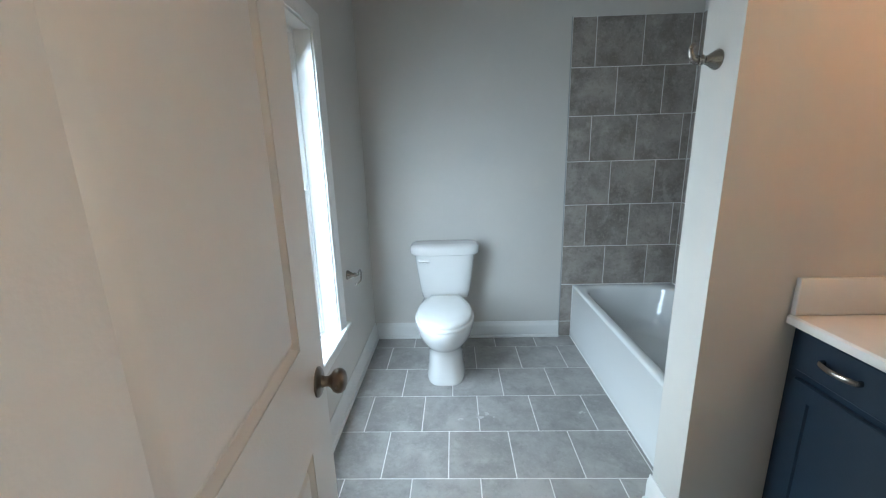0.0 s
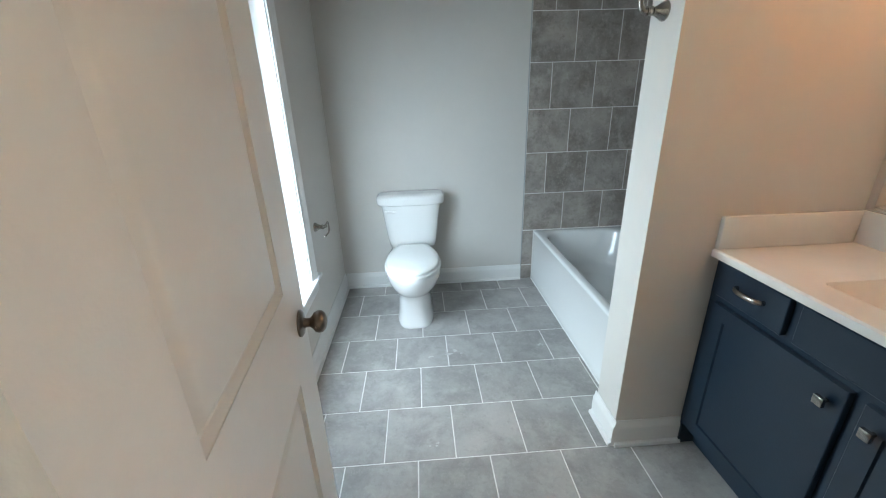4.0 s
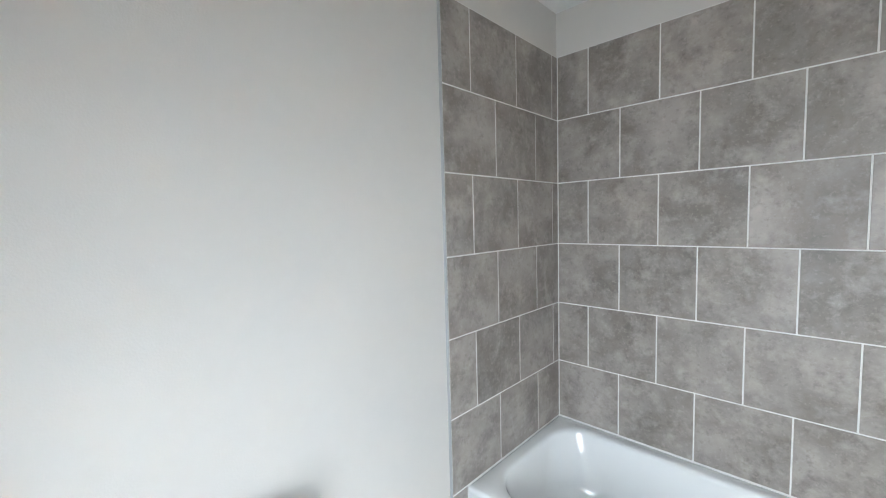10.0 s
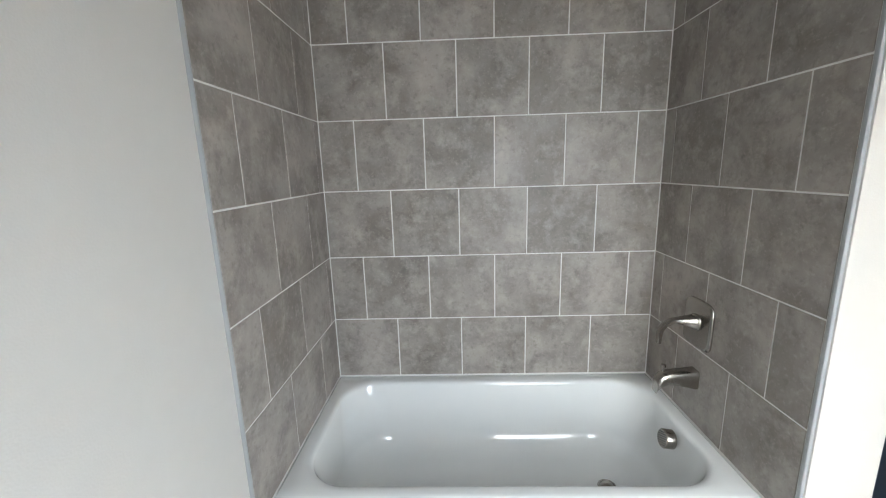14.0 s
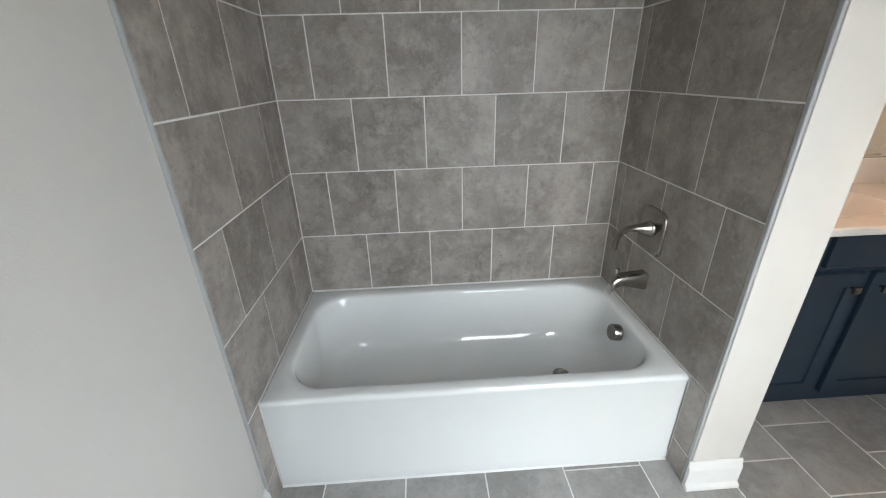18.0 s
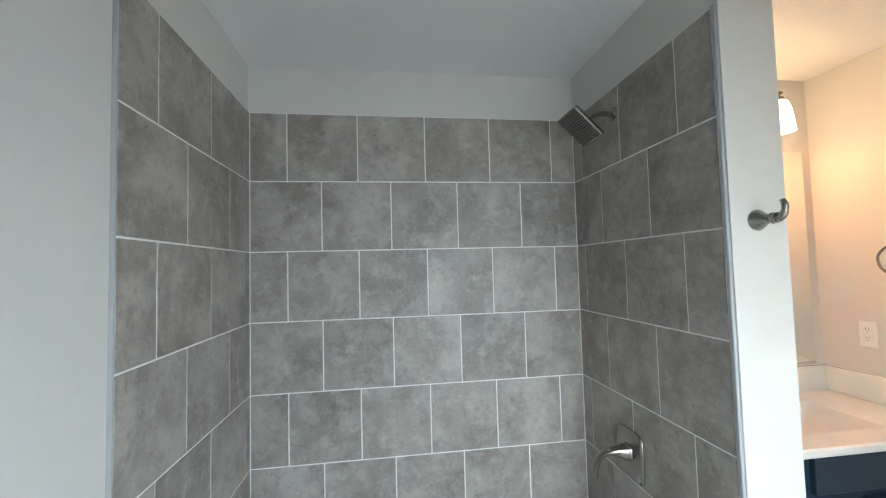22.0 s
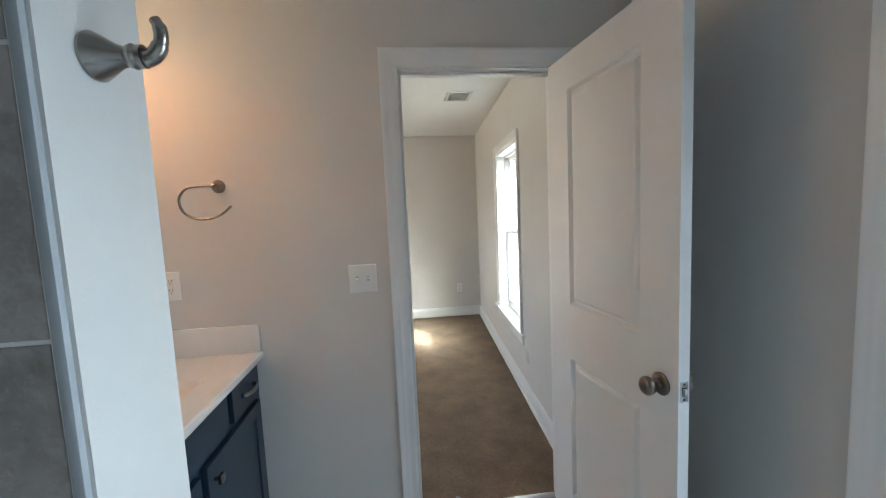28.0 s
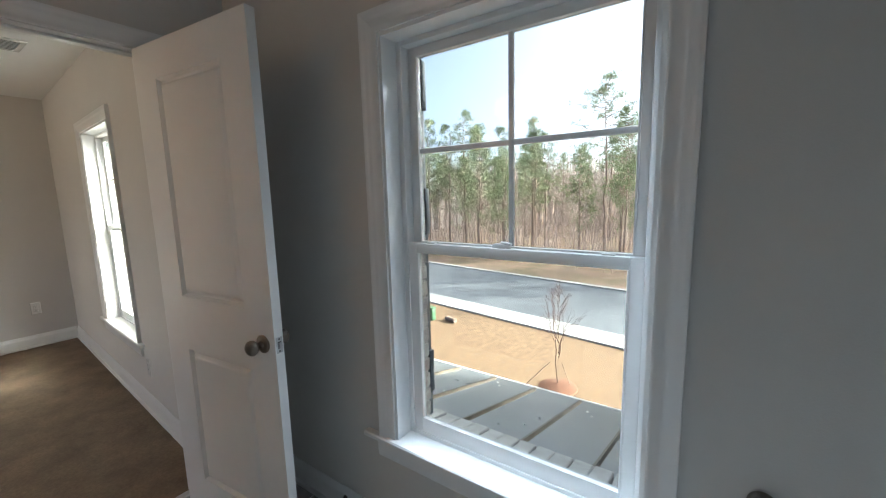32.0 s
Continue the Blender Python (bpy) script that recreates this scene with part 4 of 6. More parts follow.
def arched_pull(parent, x, y, z, half=0.052):
    pts = curve_pts([(x, y - half, z), (x - 0.014, y - half * 0.96, z), (x - 0.024, y - half * 0.6, z), (x - 0.028, y, z), (x - 0.024, y + half * 0.6, z), (x - 0.014, y + half * 0.96, z), (x, y + half, z)], 5)
    return part("handle", tube(B(), pts, 0.0058, 12, 1.5), NICKEL, parent, "arched brushed nickel pull")


def square_knob(parent, x, y, z):
    b = B()
    tube(b, [(x, y, z), (x - 0.016, y, z)], 0.006, 10)
    box(b, x - 0.028, y - 0.014, z - 0.014, x - 0.015, y + 0.014, z + 0.014, 0.003)
    return part("knob", b, NICKEL, parent, "square brushed nickel knob")


VY0, VY1, VXF = YD + 0.004, WY0 - 0.004, 1.717
van = thing("vanity_cabinet", (2.0, 1.375, 0), "navy painted vanity cabinet with two doors and drawers", "cabinet")
part("body", box(B(), VXF + 0.001, VY0, 0.105, XV - 0.002, VY1, 0.72), NAVY, van)
part("face_rail", box(B(), VXF, VY0, 0.72, VXF + 0.05, VY1, 0.860), NAVY, van)
part("toe_kick", box(B(), VXF + 0.065, VY0, 0.0, XV - 0.002, VY1, 0.105), NAVY, van)
for y in (VY0, VY1 - 0.018):
    part("end_panel", box(B(), VXF - 0.001, y, 0.0, VXF + 0.07, y + 0.018, 0.106), NAVY, van)
YM = 1.392
for y0, y1 in ((0.930, 1.176), (1.630, 1.890)):
    d = shaker(van, "drawer", VXF - 0.019, y0, y1, 0.730, 0.852, 0.0, "navy slab drawer front")
    arched_pull(d, VXF - 0.019, (y0 + y1) / 2 - 0.004, 0.796)
shaker(van, "false_front", VXF - 0.019, 1.214, 1.592, 0.730, 0.852, 0.0, "navy slab false drawer front")
for y0, y1, ky in ((0.930, 1.384, 1.346), (1.420, 1.890, 1.460)):
    d = shaker(van, "door", VXF - 0.019, y0, y1, 0.130, 0.702, 0.056, "navy shaker cabinet door")
    square_knob(d, VXF - 0.019, ky, 0.645)

# top with a rectangular bowl moulded in
top = thing("countertop", (2.0, 1.375, 0.855), "white cultured marble vanity top with moulded basin", "countertop")
SX0, SX1, SY0, SY1 = 1.795, 2.078, 1.160, 1.640
TZ = 0.890
b = B()


def rr(x0, y0, x1, y1, z, r, k=8):
    loop = []
    for cx, cy, a0 in ((x1 - r, y1 - r, 0), (x0 + r, y1 - r, 90), (x0 + r, y0 + r, 180), (x1 - r, y0 + r, 270)):
        for i in range(k):
            a = radians(a0 + 90 * i / (k - 1))
            loop.append(Vector((cx + r * math.cos(a), cy + r * math.sin(a), z)))
    return loop


X0, X1, Y0, Y1 = 1.686, XV - 0.001, YD + 0.001, WY0 - 0.001
rings(b, [rr(X0 + 0.002, Y0, X1, Y1, 0.860, 0.002), rr(X0, Y0, X1, Y1, 0.864, 0.002), rr(X0, Y0, X1, Y1, TZ - 0.006, 0.002), rr(X0 + 0.006, Y0 + 0.002, X1, Y1 - 0.002, TZ, 0.003),
          rr(SX0 - 0.004, SY0 - 0.004, SX1 + 0.004, SY1 + 0.004, TZ, 0.022), rr(SX0, SY0, SX1, SY1, TZ - 0.005, 0.020), rr(SX0 + 0.004, SY0 + 0.006, SX1 - 0.004, SY1 - 0.006, TZ - 0.022, 0.022),
          rr(SX0 + 0.016, SY0 + 0.050, SX1 - 0.010, SY1 - 0.050, TZ - 0.090, 0.035), rr(SX0 + 0.045, SY0 + 0.10, SX1 - 0.03, SY1 - 0.10, TZ - 0.120, 0.045), rr(SX0 + 0.11, SY0 + 0.20, SX1 - 0.09, SY1 - 0.20, TZ - 0.126, 0.03)], cap0=False)
part("slab_and_basin", b, QUARTZ, top, angle=35)
part("backsplash", box(B(), XV - 0.022, YD + 0.001, TZ, XV - 0.001, WY0 - 0.001, 1.008, 0.004), QUARTZ, top)
part("side_splash", box(B(), 1.692, YD + 0.001, TZ, XV - 0.022, YD + 0.021, 1.008, 0.004), QUARTZ, top)
part("side_splash", box(B(), 1.692, WY0 - 0.021, TZ, XV - 0.022, WY0 - 0.001, 1.008, 0.004), QUARTZ, top)
dr = part("drain", lathe(B(), [(0, 0), (0.022, 0), (0.020, 0.003), (0.014, 0.003), (0.013, 0.001), (0, 0.001)], Matrix.Translation(((SX0 + SX1) / 2 + 0.01, YM, TZ - 0.1265)), 24), NICKEL, top, "nickel basin drain")

fa = thing("faucet", (2.115, YM, TZ), "brushed nickel single-hole basin faucet", "faucet")
b = B()
rings(b, [sup(2.115, YM, 0.030 * s, 0.032 * s, TZ + z, 4, 24) for s, z in ((1.0, 0), (1.0, 0.006), (0.78, 0.012), (0.72, 0.05), (0.70, 0.10), (0.66, 0.128))])
part("body", b, NICKEL, fa)
b = B()
rings(b, [[Vector((2.115 - 0.012 - u, YM + sy * w, TZ + z + sz * h)) for sy, sz in ((-1, -1), (1, -1), (1, 1), (-1, 1))] for u, z, w, h in ((0, 0.100, 0.018, 0.016), (0.03, 0.108, 0.018, 0.012), (0.07, 0.108, 0.018, 0.009), (0.105, 0.098, 0.017, 0.008), (0.125, 0.080, 0.016, 0.010), (0.128, 0.072, 0.016, 0.010))])
part("spout", b, NICKEL, fa, angle=50)
part("lever", tube(B(), curve_pts([(2.118, YM, TZ + 0.125), (2.120, YM, TZ + 0.142), (2.110, YM, TZ + 0.152), (2.080, YM, TZ + 0.160), (2.050, YM, TZ + 0.163)], 5), [0.020] * 6 + [0.015] * 8 + [0.010] * 7, 12, 0.5), NICKEL, fa)

mir = thing("wall_mirror", (XV, YM, 1.0), "frameless rectangular mirror above the vanity", "mirror")
part("glass", box(B(), XV - 0.006, YD + 0.050, 1.013, XV - 0.001, WY0 - 0.030, 2.072, 0.0012), MIRROR, mir)
for y in (1.10, 1.65):
    part("clip", box(B(), XV - 0.010, y - 0.012, 2.065, XV - 0.001, y + 0.012, 2.079, 0.002), STEEL, mir)

# ---- vanity light ----
vl = thing("vanity_light", (XV, YM, 2.31), "three-light nickel vanity bar with frosted glass shades, lit", "wall light")
part("wall_plate", box(B(), XV - 0.020, YM - 0.11, 2.255, XV - 0.001, YM + 0.11, 2.365, 0.006), NICKEL, vl, "rectangular nickel wall plate")
part("stem", tube(B(), [(XV - 0.02, YM, 2.325), (2.105, YM, 2.325)], 0.010), NICKEL, vl)
part("bar", tube(B(), [(2.105, YM - 0.245, 2.325), (2.105, YM + 0.245, 2.325)], 0.008), NICKEL, vl)
for dy in (-0.225, 0.0, 0.225):
    y = YM + dy
    so = part("socket", lathe(B(), [(0, 0), (0.010, 0), (0.010, -0.018), (0.022, -0.024), (0.024, -0.044), (0, -0.045)], Matrix.Translation((2.105, y, 2.325)), 20), NICKEL, vl, "nickel lamp socket cup")
    part("shade", lathe(B(), [(0.024, 0.0), (0.036, -0.010), (0.046, -0.040), (0.054, -0.095), (0.059, -0.150), (0.0565, -0.150), (0.051, -0.095), (0.043, -0.040), (0.030, -0.012), (0.0, -0.012)], Matrix.Translation((2.105, y, 2.284)), 28), SHADE, so, "glowing frosted glass shade")
    lamp = new("bulb", bpy.data.lights.new("bulb", "POINT"))
    lamp.data.energy, lamp.data.color, lamp.data.shadow_soft_size = 0.26, (1.0, 0.61, 0.33), 0.035
    lamp.location = (2.105, y, 2.155)

# ---- wall fittings ----


def bell(name, at, out, parent, scale=1.0):
    """The bell-shaped post that all the fittings share."""
    m = Matrix.Translation(at) @ Vector(out).to_track_quat("Z", "Y").to_matrix().to_4x4()
    s = scale
    return part(name, lathe(B(), [(0, 0), (0.026 * s, 0), (0.027 * s, 0.004 * s), (0.025 * s, 0.008 * s), (0.019 * s, 0.018 * s), (0.013 * s, 0.028 * s), (0.0105 * s, 0.036 * s), (0.013 * s, 0.040 * s), (0.014 * s, 0.044 * s), (0.010 * s, 0.050 * s), (0.009 * s, 0.056 * s), (0, 0.060 * s)], m, 24), NICKEL, parent)


rh = thing("robe_hook", (WX, 2.034, 1.640), "brushed nickel robe hook on the wing wall end", "hook")
bell("post", (WX, 2.034, 1.640), (-1, 0, 0), rh, 1.06)
part("hook_arm", tube(B(), curve_pts([(WX - 0.050, 2.034, 1.640), (WX - 0.062, 2.034, 1.638), (WX - 0.072, 2.034, 1.645), (WX - 0.078, 2.034, 1.658), (WX - 0.078, 2.034, 1.672), (WX - 0.073, 2.034, 1.683)], 5), [0.010] * 6 + [0.0095] * 8 + [0.008] * 8 + [0.0065] * 4, 14), NICKEL, rh)
part("hook_ring", lathe(B(), [(0.0, -0.004), (0.0135, -0.003), (0.0135, 0.003), (0.0, 0.004)], Matrix.Translation((WX - 0.055, 2.034, 1.640)) @ Matrix.Rotation(radians(90), 4, "Y"), 20), NICKEL, rh)

tr = thing("towel_ring", (1.800, YD, 1.578), "brushed nickel open towel ring", "towel ring")
bell("post", (1.800, YD, 1.580), (0, 1, 0), tr, 1.0)
part("ring", tube(B(), curve_pts([(1.800, YD + 0.052, 1.580), (1.850, YD + 0.056, 1.580), (1.898, YD + 0.058, 1.570), (1.925, YD + 0.060, 1.530), (1.910, YD + 0.060, 1.478), (1.855, YD + 0.060, 1.452), (1.785, YD + 0.060, 1.462), (1.735, YD + 0.060, 1.498)], 7), 0.0050, 12), NICKEL, tr)

tp = thing("toilet_paper_holder", (XL, 2.966, 0.723), "brushed nickel open-ended toilet paper holder, empty", "paper holder")
bell("post", (XL, 2.966, 0.723), (1, 0, 0), tp, 1.05)
part("knuckle", lathe(B(), [(0, -0.010), (0.007, -0.008), (0.0105, -0.002), (0.0105, 0.003), (0.007, 0.009), (0, 0.011)], Matrix.Translation((XL + 0.062, 2.969, 0.726)) @ Matrix.Rotation(radians(-90), 4, "X"), 16), NICKEL, tp)
part("arm", tube(B(), curve_pts([(XL + 0.062, 2.974, 0.727), (XL + 0.062, 3.010, 0.733), (XL + 0.062, 3.036, 0.733), (XL + 0.062, 3.048, 0.717), (XL + 0.062, 3.047, 0.685), (XL + 0.062, 3.032, 0.668), (XL + 0.062, 2.990, 0.669), (XL + 0.062, 2.935, 0.672), (XL + 0.062, 2.918, 0.682)], 6), 0.0048, 12), NICKEL, tp)



def wall_plate(name, at, along, out, w, h, label, kind):
    """A cover plate with toggles or sockets. along and out are unit axes in the wall."""
    a, o = Vector(along), Vector(out)
    t = thing(name, at, label, "outlet" if kind == "outlet" else "light switch")
    c = Vector(at)

    def slab(u0, u1, v0, v1, d0, d1, e=0.0015):
        b = B()
        rings(b, [[c + a * u + Vector((0, 0, v)) + o * d for u, v in ((u0 + i, v0 + i), (u1 - i, v0 + i), (u1 - i, v1 - i), (u0 + i, v1 - i))] for d, i in ((d0, 0), (d1 - e, 0), (d1, e))])
        return b
    part("cover_plate", slab(-w / 2, w / 2, -h / 2, h / 2, 0, 0.006, 0.003), PLATE, t)
    if kind == "outlet":
        part("socket_face", slab(-0.0165, 0.0165, -0.034, 0.034, 0.005, 0.0075), PLATE, t)
        for v in (-0.019, 0.019):
            for u in (-0.006, 0.006):
                part("slot", slab(u - 0.0011, u + 0.0011, v + 0.001, v + 0.009, 0.007, 0.0078, 0.0002), DARK, t)
            part("ground_hole", slab(-0.002, 0.002, v - 0.009, v - 0.005, 0.007, 0.0078, 0.0004), DARK, t)
    else:
        for u in (-0.023, 0.023):
            # near-black slab paints in the shadow lines round the toggle
            part("toggle_slot", slab(u - 0.0045, u + 0.0045, -0.0085, 0.0085, 0.005, 0.0064, 0.0003), DARK, t, "dark slab for the shade round the toggle")
            b = B()
            rings(b, [[c + a * (u + su * w2) + Vector((0, 0, v + sv * h2)) + o * d for su, sv in ((-1, -1), (1, -1), (1, 1), (-1, 1))] for d, v, w2, h2 in ((0.006, 0.0, 0.0038, 0.006), (0.014, 0.004 if u < 0 else -0.004, 0.0034, 0.0045), (0.0175, 0.006 if u < 0 else -0.006, 0.003, 0.0032))])
            part("toggle", b, PLATE, t, "small toggle lever")
            for v in (-0.030, 0.030):
                m = Matrix.Translation(c + a * u + Vector((0, 0, v)) + o * 0.006) @ o.to_track_quat("Z", "Y").to_matrix().to_4x4()
                part("screw", lathe(B(), [(0, 0), (0.003, 0), (0.002, 0.001), (0, 0.0012)], m, 10), PLATE, t)
    return t


wall_plate("light_switch", (1.253, YD, 1.170), (1, 0, 0), (0, 1, 0), 0.119, 0.121, "white two-gang toggle switch beside the doorway", "switch")
wall_plate("wall_outlet", (2.020, YD, 1.186), (1, 0, 0), (0, 1, 0), 0.070, 0.118, "white duplex outlet beside the mirror", "outlet")
wall_plate("wall_outlet", (0.31, BY0, 0.39), (-1, 0, 0), (0, 1, 0), 0.074, 0.118, "white duplex outlet on the bedroom end wall", "outlet")
wall_plate("wall_outlet", (xb(-0.20), -0.20, 0.33), (math.sin(BA), math.cos(BA), 0), (math.cos(BA), -math.sin(BA), 0), 0.074, 0.118, "white duplex outlet below the bedroom window", "outlet")

# ---- shower fittings ----
TW = TY0
sv = thing("shower_valve", (1.925, TW, 0.815), "brushed nickel shower valve with lever", "shower valve")
b = B()
PW = 0.082
loops = []
for d, i in ((0.0, 0.0), (0.006, 0.0), (0.010, 0.003), (0.012, 0.010)):
    loop = []
    for k in range(40):
        a = 2 * math.pi * k / 40
        c, s = math.cos(a), math.sin(a)
        x = math.copysign(abs(c) ** 0.32, c) * (PW - i)
        z = math.copysign(abs(s) ** 0.32, s) * (0.088 - i)
        z *= 1 + 0.06 * (1 - (x / PW) ** 2) if z > 0 else 1
        loop.append(Vector((1.925 + x, TW + d, 0.815 + z)))
    loops.append(loop)
part("escutcheon", rings(b, loops), NICKEL, sv, "square escutcheon with bowed edges")
b = B()
rings(b, [sup(0, 0, r, r, 0, 3.0, 20) for r in (0.030, 0.030, 0.028, 0.024, 0.020)])
for k, d in enumerate((0.010, 0.015, 0.018, 0.026, 0.034)):
    for v in list(b.verts)[k * 20:(k + 1) * 20]:
        v.co = Vector((1.925 + v.co.x, TW + d, 0.822 + v.co.y))
part("valve_stem", b, NICKEL, sv)
b = B()
rings(b, [[Vector((1.925 + sx * w, TW + d + sz * h * ny, z + sz * h * nz)) for sx, sz in ((-1, -0.7), (-0.7, -1), (0.7, -1), (1, -0.7), (1, 0.7), (0.7, 1), (-0.7, 1), (-1, 0.7))]
          for d, z, w, h, ny, nz in ((0.022, 0.822, 0.026, 0.025, 0, 1), (0.042, 0.824, 0.021, 0.019, 0, 1), (0.070, 0.828, 0.016, 0.012, -0.05, 1), (0.098, 0.828, 0.0145, 0.008, 0.25, 0.97), (0.126, 0.814, 0.014, 0.008, 0.65, 0.75), (0.138, 0.796, 0.013, 0.008, 0.9, 0.4), (0.143, 0.772, 0.012, 0.008, 1, 0.1), (0.144, 0.741, 0.011, 0.007, 1, 0))])
part("lever", b, NICKEL, sv, angle=50)

sp = thing("tub_spout", (1.915, TW, 0.600), "brushed nickel tub spout with diverter knob", "tub spout")
b = B()
rings(b, [[Vector((1.915 + sx * w, TW + d, z + sz * h)) for sx, sz in ((-1, -0.8), (-0.8, -1), (0.8, -1), (1, -0.8), (1, 0.8), (0.8, 1), (-0.8, 1), (-1, 0.8))] for d, z, w, h in ((0.0, 0.600, 0.026, 0.036), (0.010, 0.600, 0.026, 0.036), (0.03, 0.601, 0.025, 0.032), (0.07, 0.604, 0.024, 0.026), (0.105, 0.604, 0.023, 0.022), (0.130, 0.595, 0.022, 0.024), (0.145, 0.580, 0.021, 0.026), (0.148, 0.566, 0.020, 0.022))])
part("spout_body", b, NICKEL, sp, angle=50)
part("diverter", lathe(B(), [(0, 0), (0.004, 0), (0.004, 0.018), (0.009, 0.020), (0.009, 0.028), (0, 0.030)], Matrix.Translation((1.915, TW + 0.122, 0.628)), 14), NICKEL, sp, "small diverter knob")

sh = thing("rain_shower", (1.935, TW, 2.125), "square brushed nickel rain shower head on an arm", "shower head")
part("flange", lathe(B(), [(0, 0), (0.030, 0), (0.028, 0.004), (0.016, 0.010), (0.012, 0.012), (0, 0.013)], Matrix.Translation((1.935, TW, 2.125)) @ Matrix.Rotation(radians(-90), 4, "X"), 24), NICKEL, sh)
part("arm", tube(B(), curve_pts([(1.935, TW, 2.125), (1.935, TW + 0.045, 2.128), (1.935, TW + 0.085, 2.120), (1.935, TW + 0.114, 2.100)], 6), 0.0105, 14), NICKEL, sh)
hm = Matrix.Translation((1.935, TW + 0.122, 2.092)) @ Matrix.Rotation(radians(44), 4, "X")
b = B()
rings(b, [[Vector((sx * w, sy * w, z)) for sx, sy in ((-1, -0.94), (-0.94, -1), (0.94, -1), (1, -0.94), (1, 0.94), (0.94, 1), (-0.94, 1), (-1, 0.94))] for w, z in ((0.016, 0.010), (0.022, -0.004), (0.060, -0.016), (0.074, -0.020), (0.076, -0.024), (0.076, -0.032), (0.073, -0.035))])
bmesh.ops.transform(b, matrix=hm, verts=b.verts)
hd = part("head", b, NICKEL, sh, "square spray head", angle=30)
for k in range(-6, 7):
    b = box(B(), -0.064, k * 0.0105 - 0.0022, -0.0375, 0.064, k * 0.0105 + 0.0022, -0.0345, 0.001)
    bmesh.ops.transform(b, matrix=hm, verts=b.verts)
    part("nozzle_strip", b, RUBBER, hd, "dark rubber nozzle strip")

# ---- bedroom ceiling vent ----
cv = thing("ceiling_vent", (0.512, -0.93, CZ), "white louvred air register in the bedroom ceiling", "vent")
VX0, VX1, VYa, VYb = 0.40, 0.625, -1.07, -0.80
part("backing", box(B(), VX0 + 0.03, VYa + 0.03, CZ - 0.004, VX1 - 0.03, VYb - 0.03, CZ - 0.001), GREY, cv)
b = B()
rings(b, [[Vector((x, y, z)) for x, y in ((VX0 + i, VYa + i), (VX1 - i, VYa + i), (VX1 - i, VYb - i), (VX0 + i, VYb - i))] for z, i in ((CZ - 0.0005, 0), (CZ - 0.004, 0), (CZ - 0.008, 0.006), (CZ - 0.008, 0.028), (CZ - 0.002, 0.030))], cap0=False, cap1=False)
part("frame", b, PLATE, cv)
for k in range(7):
    y = VYa + 0.045 + k * (VYb - VYa - 0.09) / 6
    b = B()
    rings(b, [[Vector((x, y - 0.010, CZ - 0.003)), Vector((x, y + 0.008, CZ - 0.012)), Vector((x, y + 0.009, CZ - 0.011)), Vector((x, y - 0.009, CZ - 0.002))] for x in (VX0 + 0.03, VX1 - 0.03)])
    part("slat", b, PLATE, cv)

# dried smears of grout on the floor tiles
smear_r = random.Random(17)
for sx, sy, sw in ((0.816, 2.646, 0.028), (0.678, 2.628, 0.014), (1.339, 2.678, 0.016), (0.775, 2.665, 0.012), (0.675, 1.992, 0.014)):
    b = B()
    for q in range(4):
        cx, cy, rr0 = sx + smear_r.gauss(0, sw * 0.7), sy + smear_r.gauss(0, sw * 0.7), sw * smear_r.uniform(0.25, 0.6)
        outline = [(cx + rr0 * smear_r.uniform(0.5, 1.2) * math.cos(a), cy + rr0 * smear_r.uniform(0.4, 1.0) * math.sin(a)) for a in [2 * math.pi * i / 11 for i in range(11)]]
        rings(b, [[Vector((x, y, z)) for x, y in outline] for z in (0.0002, 0.0009 + 0.0003 * q)])
    solid("grout_smear", b, SMEAR, "dried white smear of grout on the floor tile", "stain", kind="", group="grout smears on the floor", at=(sx, sy, 0.0))


# ---- outdoors: the house itself ----
VEN = -0.205                                     # face of the brick veneer
# bedroom opening cut wider than its window, unseen, to admit the sun patch
b = B()
for y0, y1, z0, z1 in ((BY0 - 0.12, BWIN[0], -3.2, 3.0), (BWIN[1] + 0.14, WIN[0] - 0.21, -3.2, 3.0), (WIN[0] - 0.21, WIN[0] - 0.002, -3.2, 0.33), (WIN[0] - 0.21, WIN[0] - 0.002, 2.12, 3.0), (WIN[1] + 0.21, 3.37, -3.2, 3.0), (WIN[1] + 0.002, WIN[1] + 0.21, -3.2, 0.33), (WIN[1] + 0.002, WIN[1] + 0.21, 2.12, 3.0),
                       (BWIN[0], BWIN[1] + 0.14, -3.2, BWIN[2] - 0.02), (BWIN[0], BWIN[1] + 0.14, BWIN[3], 3.0), (WIN[0] - 0.002, WIN[1] + 0.002, -3.2, 0.33), (WIN[0] - 0.002, WIN[1] + 0.002, WIN[3] + 0.004, 3.0)):
    box(b, VEN, y0, z0, OUT - 0.002, y1, z1)
for s in (0, 1):
    ya, yb = (WIN[0] - 0.21, WIN[0] - 0.006) if s == 0 else (WIN[1] + 0.006, WIN[1] + 0.21)
    box(b, VEN + 0.006, ya, 0.33, OUT - 0.002, yb, 2.12)
facade = solid("wall_facade", b, MORTAR, "whitewashed brick veneer of the house front", "wall")


def brick_mesh(l, w, h, seed, material=None):
    r = random.Random(seed)
    b = box(B(), -l / 2, -w / 2, -h / 2, l / 2, w / 2, h / 2, 0.004, 1)
    for v in b.verts:
        v.co += Vector((r.uniform(-1, 1), r.uniform(-1, 1), r.uniform(-1, 1))) * 0.0016
    bmesh.ops.recalc_face_normals(b, faces=b.faces)
    me = bpy.data.meshes.new("brick")
    b.to_mesh(me)
    b.free()
    me.materials.append(material or BRICK)
    return me


BR = [brick_mesh(0.194, 0.090, 0.057, k) for k in range(5)]
BRR = [brick_mesh(0.205, 0.092, 0.057, k + 9) for k in range(4)]
